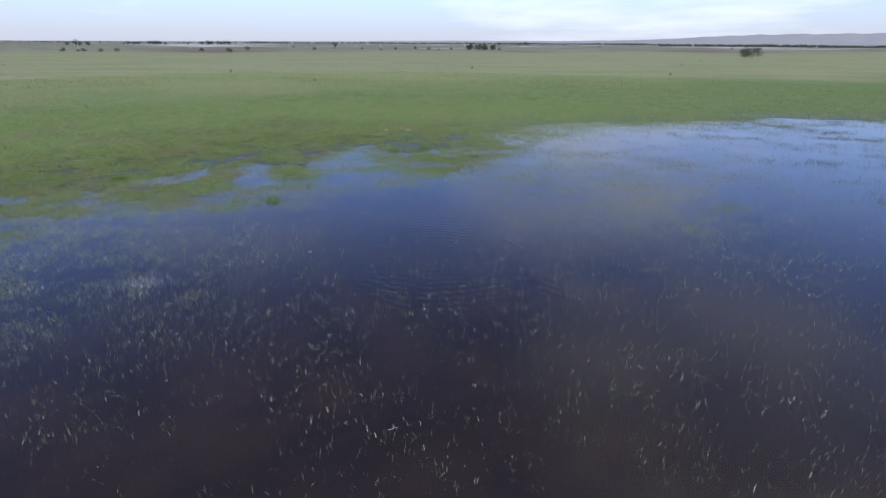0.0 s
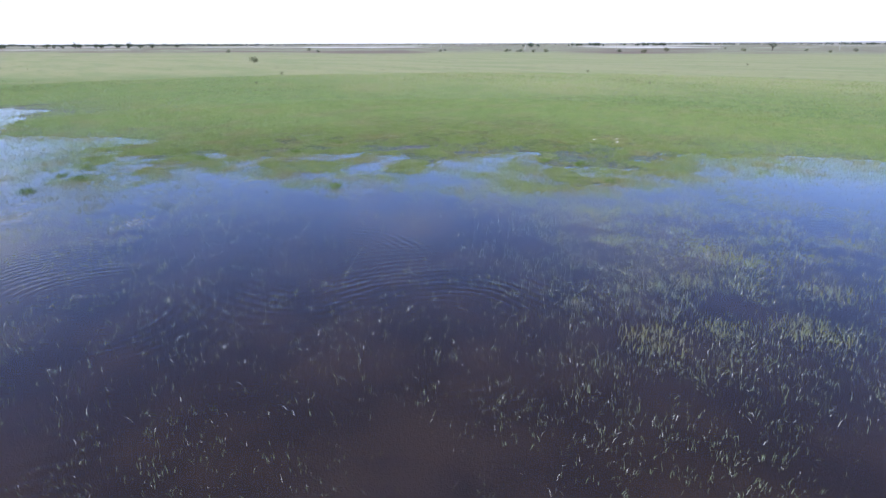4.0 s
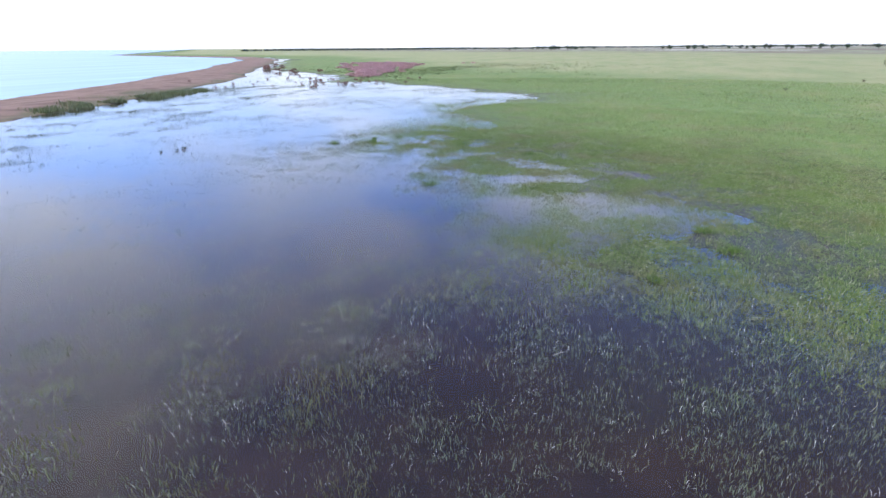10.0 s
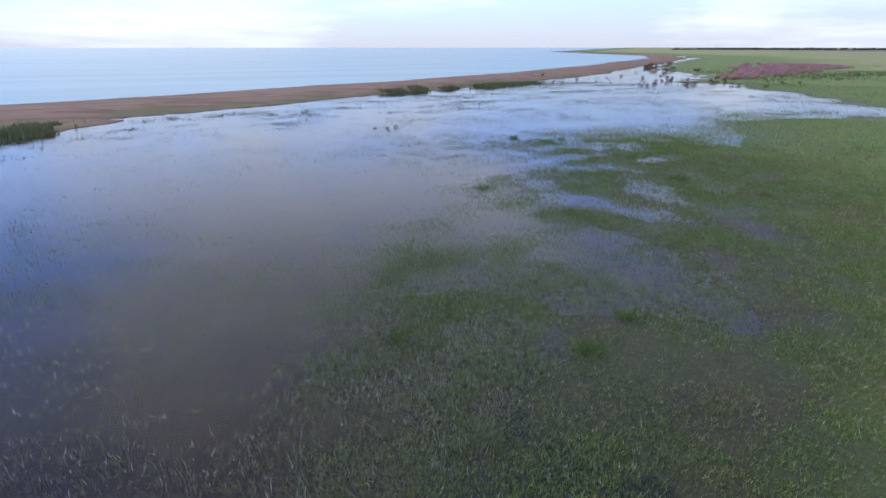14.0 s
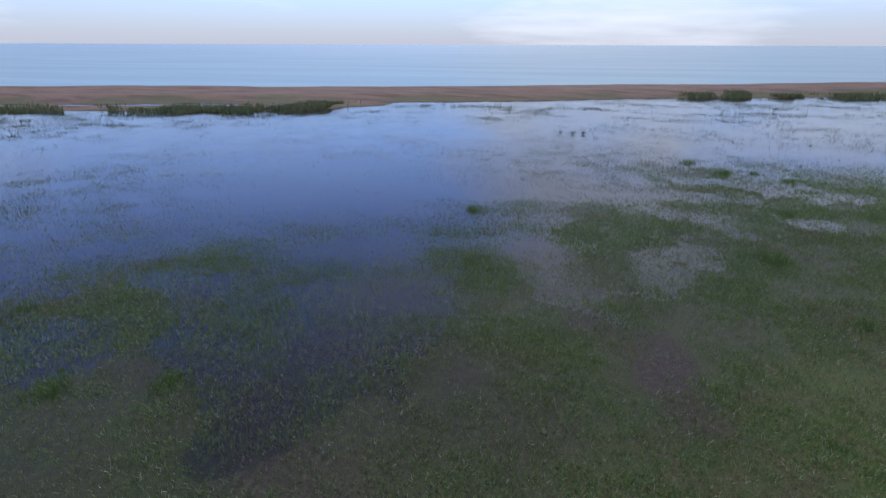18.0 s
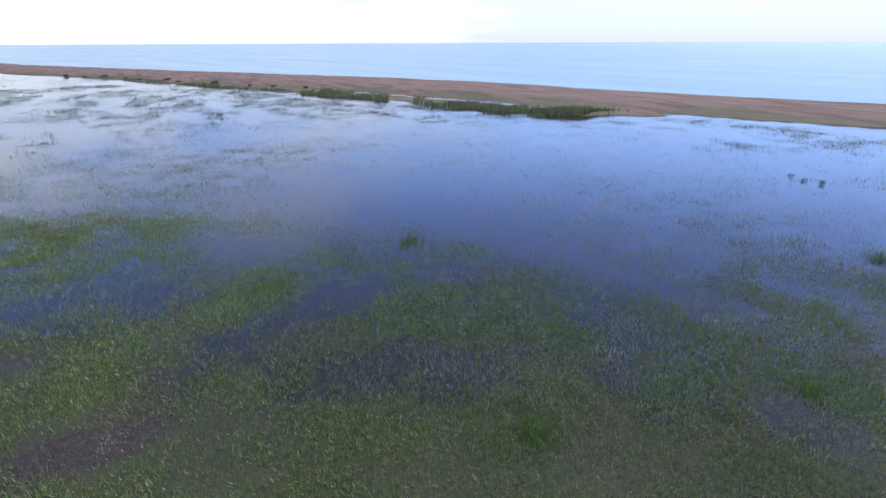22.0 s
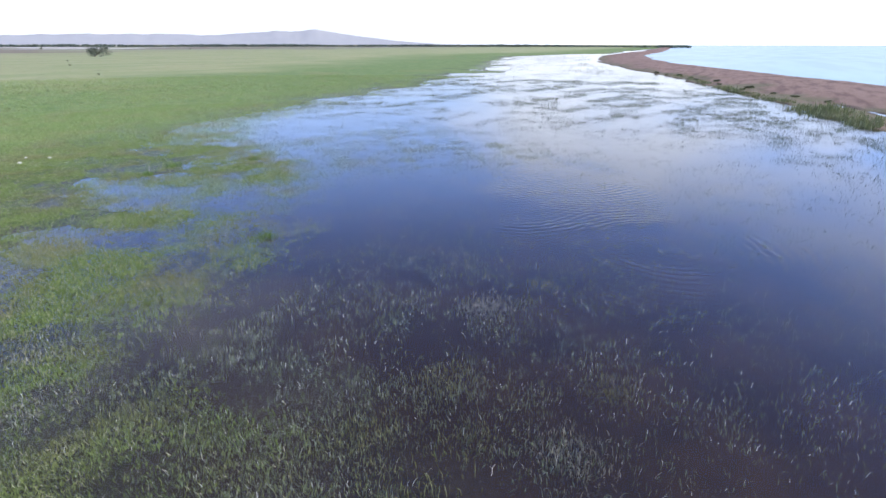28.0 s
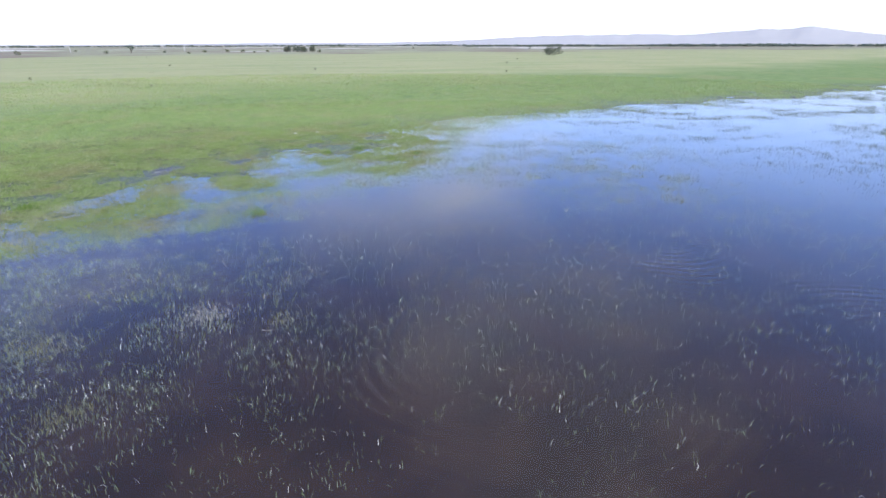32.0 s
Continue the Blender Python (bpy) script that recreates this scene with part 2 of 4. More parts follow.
# Wet tracks and inlets (x, y, x, y, half width, depth) and shoals of flooded grass (x, y, radius, height).
INLETS = [(-7, 2, -9.5, 7.5, 1.1, 0.10), (-9.5, 7.5, -12, 12, 0.8, 0.03), (-2, 7, -4.8, 13, 1.5, 0.16),
          (-4.8, 13, -4, 19, 0.9, 0.08), (-37, -4, -34, -2, 0.9, 0.5), (-64, -9, -52, -13, 1.4, 0.4), (380, 176, 420, 170, 6, 0.6), (440, 160, 500, 130, 6, 0.6)]
SHOALS = [(2.3, 11.3, 3.0, 0.9), (5.0, 14.2, 2.2, 0.5), (-6, 7.2, 1.6, 0.9), (-7.3, 10, 1.7, 0.9), (-8.4, 12.8, 1.6, 0.7), (-11, 4.5, 2.4, 0.8), (-14.5, 1.5, 2.6, 0.7),
          (-17, -3, 2.4, 0.6), (-20, -8, 3.0, 0.7), (8, 18.5, 2.6, 0.8), (4, 20.5, 2.4, 0.6), (-11, 14.5, 1.6, 0.6), (-10.8, 2.0, 1.6, 0.5)]

# Trodden and flooded places where little grass stands: x, y, radius, share gone.
BARE = [(3.8, 16.9, 1.9, 0.5), (-0.4, 16.6, 1.8, 0.5), (12.2, 15, 4.2, 0.9), (12.8, 20, 3.2, 0.55), (0.6, 22, 2.2, 0.4), (4.5, 26, 3.5, 0.35),
        (-4.9, 11.6, 1.6, 0.95), (-3.0, 8.2, 1.8, 0.95), (-1.2, 7.6, 1.6, 0.8), (-3.7, 17.6, 1.9, 0.65), (-4.4, 14.6, 1.3, 0.7), (-4.3, 20, 1.6, 0.5),
        (-13.1, 14.5, 1.1, 0.9), (-12.6, 13.2, 0.9, 0.85), (-11.7, 11.8, 0.8, 0.75), (-10.6, 10.2, 0.9, 0.85), (-9.7, 8.2, 1.0, 0.9), (-9.1, 6.2, 1.1, 0.95), (-8.6, 4.4, 1.1, 0.9),
        (-13.9, 16, 1.1, 0.6), (-14.6, 18.5, 1.2, 0.45), (-6.3, 15.4, 1.3, 0.5), (-8.2, 15.2, 1.2, 0.45), (-9.8, 17.4, 1.8, 0.5), (-6.7, 19.4, 1.9, 0.5), (-1.6, 22.6, 1.8, 0.4),
        (-10.6, 6.6, 1.0, 0.6), (-13.8, 9.5, 1.5, 0.3), (-17.5, 12, 2.0, 0.3), (-19, 16, 2.2, 0.35),
        (-17.5, -13.5, 3.0, 0.85), (-14.5, -9.5, 3.0, 0.7), (-21.5, -16, 2.6, 0.75), (-13, -5, 2.4, 0.5)]


def bare(x, y):
    """Share of the grass that is missing, 0 to 1."""
    u, v = x + 1.6 * fbm(x, y, 0.45, 3), y + 1.6 * fbm(y + 7, x, 0.45, 3)
    left = 1.0
    for x0, y0, r, k in BARE:
        left = left * (1 - k * np.exp(-(((u - x0) ** 2 + (v - y0) ** 2) / r ** 2)))
    return 1 - left


def relief(x, y):
    near = np.exp(-(np.hypot(x, y) / 45) ** 2)
    far = smooth(np.hypot(x, y), 30, 160)
    d = shore_side(x + 2.2 * fbm(x, y, 0.16) * (1 + 4 * far), y + 2.2 * fbm(x + 50, y, 0.16) * (1 + 4 * far))
    d = d + (1.8 + 10 * far) * fbm(x + 9, y + 30, 0.09) * smooth(np.abs(d), 90, 0)
    h = np.where(d > 0, 0.0050 * np.minimum(d, 14) + 0.009 * np.clip(d - 14, 0, 110), np.maximum(0.014 * d, -0.32)) - 0.034 + 0.05 * smooth(np.hypot(x, y), 24, 70)
    rim = smooth(np.abs(d - 8), 34, 4)
    h = h + rim * (0.012 * fbm(x, y, 0.35, 3) + smooth(np.hypot(x, y), 18, 40) * (0.014 * fbm(x * 0.6, y, 0.22, 4) + 0.012 * fbm(x, y, 0.9, 3))) + 0.012 * fbm(x, y, 0.8, 3) * near
    h = h + 0.25 * fbm(x, y, 0.02, 2) * smooth(d, 40, 140)
    for x0, y0, x1, y1, w, deep in INLETS:
        s, _ = seg_dist(x + 0.9 * fbm(x, y, 0.5, 2), y + 0.9 * fbm(y, x, 0.5, 2), (x0, y0), (x1, y1))
        h = h - 0.4 * deep * np.exp(-(s / w) ** 2)
    for x0, y0, r, up in SHOALS:
        s = np.hypot(x - x0 + 1.2 * fbm(x, y, 0.4, 2), y - y0 + 1.2 * fbm(y, x, 0.4, 2))
        h = h + 0.018 * up * np.exp(-(s / r) ** 2)
    h = h - 0.012 * bare(x, y)
    s = bar_side(x + 4 * fbm(x, y, 0.05), y + 4 * fbm(x + 40, y, 0.05))
    # low grassy verge on the pond side of the bar, parted from the sand by slivers of water
    for a, b in zip(VERGE, VERGE[1:]):
        s = np.maximum(s, 0.13 - 0.16 * (seg_dist(x, y, a, b)[0] / 3.4) ** 2 + 0.12 * fbm(x, y, 0.35, 3))
    top = np.where(s > 0, 0.75 * smooth(s, 0, 0.55) + 0.05, 0.5 * s) + 0.05 * fbm(x, y, 0.3, 2)
    return np.maximum(h, top), d, s


# ---- mesh helpers ----
def mesh_np(name, verts, faces, corners):
    """A mesh from arrays: verts (n, 3), faces as rows of so many corners."""
    me = bpy.data.meshes.new(name)
    me.vertices.add(len(verts))
    me.vertices.foreach_set("co", np.asarray(verts, np.float32).ravel())
    me.loops.add(faces.size)
    me.loops.foreach_set("vertex_index", faces.astype(np.int32).ravel())
    me.polygons.add(len(faces))
    me.polygons.foreach_set("loop_start", np.arange(0, faces.size, corners, dtype=np.int32))
    me.update(calc_edges=True)
    return me


def part(name, bm, material, parent=None, label=""):
    me = bpy.data.meshes.new(name)
    bm.to_mesh(me)
    bm.free()
    me.materials.append(material)
    ob = new(name, me)
    ob.parent = parent
    return tagged(ob, label)


def thing(name, label, category, group="", at=(0, 0, 0)):
    ob = new(name)
    ob.location = at
    return tagged(ob, label, category, group)


# ---- ground ----
ground_mat = Mat("wet meadow soil, grass and sand", 0.9, 0.15)
g = ground_mat
wet, sandy = g.attr("inland"), g.attr("bar")
n_big, n_mid, n_fine = g.noise(0.035, 4), g.noise(0.35, 4), g.noise(6.0, 5, 0.7)
streak = g.noise(0.02, 4, 0.6, g.place((1, 3.5, 1), 0.25))
green = g.mix(g.step(n_mid, 0.35, 0.68), (0.115, 0.170, 0.050), (0.165, 0.215, 0.075))
green = g.mix(g.step(n_fine, 0.42, 0.75), green, (0.085, 0.120, 0.040))
green = g.mix(g.step(n_big, 0.50, 0.68, 0, 0.6), green, (0.17, 0.17, 0.06))
steppe = g.mix(g.step(streak, 0.4, 0.65), (0.255, 0.255, 0.125), (0.205, 0.23, 0.10))
steppe = g.mix(g.step(n_mid, 0.55, 0.75, 0, 0.5), steppe, (0.10, 0.085, 0.045))
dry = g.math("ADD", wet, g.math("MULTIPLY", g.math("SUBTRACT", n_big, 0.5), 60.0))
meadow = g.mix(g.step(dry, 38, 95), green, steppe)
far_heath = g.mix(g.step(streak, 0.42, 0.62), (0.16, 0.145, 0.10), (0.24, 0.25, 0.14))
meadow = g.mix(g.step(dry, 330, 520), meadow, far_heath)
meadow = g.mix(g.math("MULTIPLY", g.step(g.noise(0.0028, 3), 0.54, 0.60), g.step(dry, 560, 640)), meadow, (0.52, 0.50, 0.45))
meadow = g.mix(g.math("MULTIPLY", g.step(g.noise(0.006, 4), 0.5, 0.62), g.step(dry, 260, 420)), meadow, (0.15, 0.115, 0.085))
mud = g.mix(g.step(n_mid, 0.35, 0.7), (0.052, 0.031, 0.025), (0.090, 0.055, 0.040))
mud = g.mix(g.step(n_fine, 0.5, 0.7, 0, 0.5), mud, (0.034, 0.036, 0.018))
n_patch = g.noise(1.3, 4, 0.6)
moss = g.mix(g.step(n_mid, 0.38, 0.62), (0.040, 0.052, 0.021), (0.076, 0.060, 0.042))
moss = g.mix(g.step(n_patch, 0.45, 0.62), moss, (0.040, 0.043, 0.024))
moss = g.mix(g.step(n_fine, 0.45, 0.65), moss, (0.090, 0.110, 0.042))
moss = g.mix(g.step(g.noise(18.0, 3, 0.7), 0.58, 0.70, 0, 0.7), moss, (0.21, 0.20, 0.15))
moss = g.mix(g.attr("outer"), moss, g.mix(g.step(n_fine, 0.4, 0.7), (0.125, 0.165, 0.055), (0.085, 0.115, 0.045)))
mud = g.mix(g.step(g.math("ADD", wet, g.math("MULTIPLY", g.math("SUBTRACT", n_mid, 0.5), 10.0)), -4.0, 4.0), mud, moss)
sward = g.mix(g.step(n_patch, 0.4, 0.62), (0.062, 0.088, 0.026), (0.092, 0.086, 0.038))
sward = g.mix(g.step(n_fine, 0.45, 0.65), sward, (0.040, 0.046, 0.022))
sward = g.mix(g.step(g.noise(18.0, 3, 0.7), 0.58, 0.70, 0, 0.6), sward, (0.19, 0.19, 0.11))
sward = g.mix(g.attr("outer"), sward, meadow)
land = g.mix(g.step(g.math("ADD", wet, g.math("MULTIPLY", g.math("SUBTRACT", n_mid, 0.5), 14.0)), 3.0, 18.0), mud, sward)
trodden = g.mix(g.step(n_fine, 0.4, 0.65), (0.055, 0.041, 0.031), (0.088, 0.068, 0.052))
trodden = g.mix(g.step(g.noise(22.0, 3, 0.7), 0.60, 0.70, 0, 0.5), trodden, (0.26, 0.24, 0.20))
land = g.mix(g.step(g.attr("bare"), 0.25, 0.7), land, trodden)
sand = g.mix(g.step(n_fine, 0.3, 0.7), (0.165, 0.105, 0.08), (0.25, 0.168, 0.128))
sand = g.mix(g.step(g.noise(0.12, 4, 0.6, g.place((1, 4, 1), 0.42)), 0.45, 0.62), sand, (0.135, 0.087, 0.066))
verge = g.math("ADD", g.attr("pondward"), g.math("MULTIPLY", g.math("SUBTRACT", g.noise(0.08, 4), 0.5), 1.6))
sand = g.mix(g.math("MULTIPLY", g.step(verge, 0.6, 0.95), g.step(n_fine, 0.3, 0.6, 0.35, 0.9)), sand, (0.105, 0.105, 0.052))
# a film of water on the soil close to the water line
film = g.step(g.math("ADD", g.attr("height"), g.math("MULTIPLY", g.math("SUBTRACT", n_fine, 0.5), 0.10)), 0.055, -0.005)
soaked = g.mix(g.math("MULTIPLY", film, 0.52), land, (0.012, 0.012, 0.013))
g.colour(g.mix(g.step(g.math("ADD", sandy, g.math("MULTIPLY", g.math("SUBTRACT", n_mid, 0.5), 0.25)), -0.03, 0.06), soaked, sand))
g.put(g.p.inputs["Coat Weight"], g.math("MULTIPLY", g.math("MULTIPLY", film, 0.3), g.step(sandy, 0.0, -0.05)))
g.p.inputs["Coat Roughness"].default_value, g.p.inputs["Coat IOR"].default_value = 0.06, 1.33
g.put(g.p.inputs["Normal"], g.bump(g.math("ADD", n_fine, g.noise(25, 3)), 0.6, 0.05))


SURFACE = {}


def build_ground():
    n, b, size = 580, 6.6, 4800.0
    a = size / math.sinh(b)
    axis = a * np.sinh(b * np.linspace(-1, 1, n))
    x, y = np.meshgrid(axis, axis, indexing="ij")
    h, d, s = relief(x, y)
    SURFACE.update(a=a, b=b, n=n, layers=(h, d, s))
    idx = np.arange(n * n).reshape(n, n)
    quads = np.stack([idx[:-1, :-1], idx[1:, :-1], idx[1:, 1:], idx[:-1, 1:]], -1).reshape(-1, 4)
    me = mesh_np("ground", np.stack([x, y, h], -1).reshape(-1, 3), quads, 4)
    for key, data in (("inland", d), ("bar", s), ("bare", bare(x, y)), ("height", h), ("outer", smooth(np.hypot(x, y) + 16 * fbm(x, y, 0.12, 3), 26, 45)), ("pondward", np.where(in_outline(x, y, LAKE), -1, 1) * (1 - s))):
        me.attributes.new(key, "FLOAT", "POINT").data.foreach_set("value", np.asarray(data, np.float32).ravel())
    me.polygons.foreach_set("use_smooth", np.ones(len(quads), bool))
    me.materials.append(ground_mat.m)
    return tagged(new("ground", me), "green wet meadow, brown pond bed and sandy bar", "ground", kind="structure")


build_ground()


def surface(x, y):
    """Height, way inland and place on the bar, as the ground's sheet has them."""
    a, b, n = SURFACE["a"], SURFACE["b"], SURFACE["n"]
    u, v = (np.clip((np.arcsinh(q / a) / b + 1) / 2 * (n - 1), 0, n - 1.001) for q in (np.asarray(x, float), np.asarray(y, float)))
    i, j = u.astype(int), v.astype(int)
    f, k = u - i, v - j
    return tuple((w[i, j] * (1 - f) + w[i + 1, j] * f) * (1 - k) + (w[i, j + 1] * (1 - f) + w[i + 1, j + 1] * f) * k for w in SURFACE["layers"])


# ---- water ----
# Rings of ripples that spread over the shallow middle of the pond: x, y, reach.
RINGS = [(12.5, -7.5, 12), (4.6, -7, 9), (2, -15, 10), (-1.9, 0.3, 4), (14, -19, 7)]


def water_mat(name, clear, tint, body, ripple, lake=False):
    w = Mat(name)
    t = w.t
    t.nodes.remove(w.p)
    patch = w.step(w.noise(0.06, 2), 0.42, 0.62)
    fine = w.noise(2.2, 3, 0.5, w.place((1, 2.3, 1), 0.7))
    small = w.noise(7.0, 2, 0.5, w.place((1, 1.8, 1), 1.3))
    swell = w.node("ShaderNodeTexWave", w.place((1, 1, 1), 0.9))
    swell.inputs["Scale"].default_value, swell.inputs["Distortion"].default_value, swell.inputs["Detail"].default_value = 0.6, 9.0, 3.0
    swell.inputs["Detail Scale"].default_value = 0.5
    rolling = w.math("MULTIPLY", swell.outputs["Fac"], w.step(w.noise(0.07, 2, 0.5, w.place((1, 1, 1), 2.0)), 0.5, 0.66, 0, 0.4))
    if lake:
        rolling = w.math("MULTIPLY", rolling, 0.0)
    for x, y, reach in () if lake else RINGS:
        at = w.place()
        at.node.inputs["Location"].default_value = (-x, -y, 0)
        span = w.node("ShaderNodeVectorMath", at)
        span.operation = "LENGTH"
        ring = w.node("ShaderNodeTexWave", at)
        ring.wave_type, ring.rings_direction = "RINGS", "SPHERICAL"
        ring.inputs["Scale"].default_value, ring.inputs["Distortion"].default_value, ring.inputs["Detail"].default_value = 0.72, 12.0, 2.0
        ring.inputs["Detail Scale"].default_value = 0.22
        near = w.math("MULTIPLY", w.step(span.outputs["Value"], 2.5, reach, 0.95, 0.0), w.step(span.outputs["Value"], 1.0, 4.0))
        rolling = w.math("ADD", rolling, w.math("MULTIPLY", ring.outputs["Fac"], w.math("MULTIPLY", near, w.step(w.noise(0.22, 2), 0.38, 0.56))))
    height = w.math("ADD", w.math("ADD", w.math("MULTIPLY", fine, patch), rolling), w.math("MULTIPLY", small, 0.12))
    nrm = w.bump(height, ripple, 0.06)
    gloss = w.node("ShaderNodeBsdfGlossy")
    gloss.inputs["Roughness"].default_value = 0.17 if lake else 0.05
    w.put(gloss.inputs["Normal"], nrm)
    fres = w.node("ShaderNodeFresnel")
    fres.inputs["IOR"].default_value = 1.33
    w.put(fres.inputs["Normal"], nrm)
    below = w.node("ShaderNodeBsdfTransparent")
    below.inputs[0].default_value = (*tint, 1)
    cloud = w.node("ShaderNodeBsdfDiffuse")
    w.put(cloud.inputs[0], w.mix(w.step(w.noise(0.01 if lake else 0.3, 3, 0.5, w.place((1, 6, 1), 0.42) if lake else None), 0.35, 0.65), tuple((0.93 if lake else 0.8) * c for c in body), tuple((1.05 if lake else 1.15) * c for c in body)))
    under = w.node("ShaderNodeMixShader", clear, cloud.outputs[0], below.outputs[0])
    share = w.math("MULTIPLY", fres.outputs[0], 0.5 if lake else 1.0)
    full = w.node("ShaderNodeMixShader", share, under.outputs[0], gloss.outputs[0])
    w.put(w.out.inputs[0], full.outputs[0])
    return w.m


pond_mat = water_mat("clear brown pond water", 0.91, (0.96, 0.97, 0.98), (0.014, 0.022, 0.040), 0.13)
lake_mat = water_mat("milky turquoise lake water", 0.0, (1, 1, 1), (0.225, 0.345, 0.385), 0.05, True)


def sheet(name, outline, material, label):
    bm = bmesh.new()
    bm.faces.new([bm.verts.new((x, y, 0)) for x, y in outline])
    bmesh.ops.triangulate(bm, faces=bm.faces[:])
    bmesh.ops.recalc_face_normals(bm, faces=bm.faces[:])
    if bm.faces[0].normal.z < 0:
        bmesh.ops.reverse_faces(bm, faces=bm.faces[:])
    return tagged(part(name, bm, material), label, "water", kind="structure")


sheet("pond_water", [(1500, 900)] + CREST + [(-900, -760), (-900, 900)], pond_mat, "still shallow dark pond water mirroring the sky")
sheet("lake_water", LAKE, lake_mat, "wide calm turquoise lake reaching the horizon")


# ---- grass ----
def blades(name, base, length, width, lean, rng, bend=True, label="", category="grass", material=None):
    """Many blades of grass in one mesh; lean is the tip's sideways reach as a share of its length."""
    n = len(base)
    yaw, face = rng.rand(n) * 2 * np.pi, rng.rand(n) * np.pi
    side = np.stack([np.cos(face), np.sin(face), 0 * face], 1) * (width / 2)[:, None]
    away = np.stack([np.cos(yaw), np.sin(yaw), 0 * yaw], 1) * (length * lean)[:, None]
    up = np.zeros((n, 3))
    up[:, 2] = length * np.sqrt(np.clip(1 - lean ** 2, 0.05, 1))
    if bend:
        mid = base + away * 0.3 + up * 0.6
        verts = np.stack([base - side, base + side, mid - side * 0.8, mid + side * 0.8, base + away + up], 1)
        tri = np.array([[0, 1, 3], [0, 3, 2], [2, 3, 4]])
    else:
        verts = np.stack([base - side, base + side, base + away + up], 1)
        tri = np.array([[0, 1, 2]])
    k = verts.shape[1]
    faces = (np.arange(n)[:, None, None] * k + tri[None]).reshape(-1, 3)
    me = mesh_np(name, verts.reshape(-1, 3), faces, 3)
    me.materials.append(material)
    return tagged(new(name, me), label, category, kind="stuff")


def grass_mat(name, a, b, dry, tip):
    m = Mat(name, 0.55, 0.18)
    c = m.mix(m.island(), a, b)
    c = m.mix(m.step(m.noise(0.22, 4), 0.44, 0.66, 0, 0.7), c, dry)
    c = m.mix(m.step(m.noise(0.9, 3), 0.5, 0.72, 0, 0.4), c, tuple(0.55 * v for v in a))
    c = m.mix(m.step(m.island(), 0.86, 1.0), c, tip)
    m.colour(c)
    thin = m.node("ShaderNodeBsdfTranslucent", c)
    both = m.node("ShaderNodeMixShader", 0.16, m.p.outputs[0], thin.outputs[0])
    m.put(m.out.inputs[0], both.outputs[0])
    return m.m


meadow_blade = grass_mat("fresh meadow grass blades", (0.138, 0.212, 0.054), (0.25, 0.32, 0.096), (0.24, 0.22, 0.105), (0.60, 0.56, 0.40))
marsh_blade = grass_mat("pale marsh grass blades", (0.122, 0.172, 0.082), (0.285, 0.345, 0.225), (0.22, 0.25, 0.14), (0.72, 0.73, 0.65))
light_blade = grass_mat("light meadow grass blades", (0.20, 0.285, 0.088), (0.295, 0.37, 0.13), (0.31, 0.30, 0.15), (0.40, 0.39, 0.23))
meadow_blade_dark = grass_mat("coarse dark tussock blades", (0.085, 0.125, 0.04), (0.14, 0.18, 0.06), (0.17, 0.15, 0.07), (0.3, 0.27, 0.15))
far_blade = grass_mat("dark rushes", (0.09, 0.13, 0.08), (0.17, 0.21, 0.14), (0.17, 0.19, 0.12), (0.30, 0.31, 0.24))

# Stands of emergent grass: x, y, radius, strength.
STANDS = [(14, 8, 6.5, 1.0), (18, 14, 6, 1.1), (10, 14, 5, 0.9), (19, 3, 5, 0.75), (17, 0, 5, 0.35), (22, 9, 6, 0.8), (9, 6, 3, 0.5),
          (-12, -3, 4.5, 0.7), (-12, -9, 5, 0.55), (-16, -8, 5, 0.6), (-7, -9, 3.5, 0.6), (-12, -15, 4.5, 0.55), (-6, -14, 4, 0.4), (-18, -13, 5, 0.5),
          (2, -14, 4, 0.28), (6, 19, 6, 0.8), (-2, 21, 7, 0.8), (-12, 17, 7, 0.6), (14, -18, 4, 0.12), (10, -14, 8, 0.10), (20, -6, 5, 0.25), (-9, -21, 5, 0.2)]


def stand(x, y):
    v = 0.08
    for x0, y0, r, k in STANDS:
        v = v + k * np.exp(-(((x - x0) ** 2 + (y - y0) ** 2) / r ** 2))
    return v


def scatter(rng, count, radius, chance):
    """Points in a disc round the middle, kept with the given chance of (x, y, height, inland)."""
    r, a = radius[0] + (radius[1] - radius[0]) * np.sqrt(rng.rand(count)) if radius[0] == 0 else np.sqrt(radius[0] ** 2 + (radius[1] ** 2 - radius[0] ** 2) * rng.rand(count)), rng.rand(count) * 2 * np.pi
    x, y = r * np.cos(a), r * np.sin(a)
    h, d, s = surface(x, y)
    keep = rng.rand(count) < chance(x, y, h, d, s)
    return x[keep], y[keep], h[keep]


def tufts(rng, x, y, h, each, spread):
    k = rng.randint(each[0], each[1] + 1, len(x))
    bx, by = np.repeat(x, k), np.repeat(y, k)
    bx, by = bx + rng.randn(len(bx)) * spread, by + rng.randn(len(bx)) * spread
    return np.stack([bx, by, np.repeat(np.maximum(h, -0.03), k) - 0.01], 1)


def green_share(x, y, h, d):
    """How closely the meadow grass stands: thin in the flooded margin, dense on the soil behind it."""
    shoal = 0.0
    for x0, y0, r, k in SHOALS:
        shoal = np.maximum(shoal, k * np.exp(-((x - x0) ** 2 + (y - y0) ** 2) / r ** 2))
    return (1 - 0.93 * bare(x, y)) * smooth(7 * shoal + d + 8 * fbm(x, y, 0.22, 3) + 40 * np.clip(h + 0.03, -0.1, 0.1), -9, 6) ** 1.15


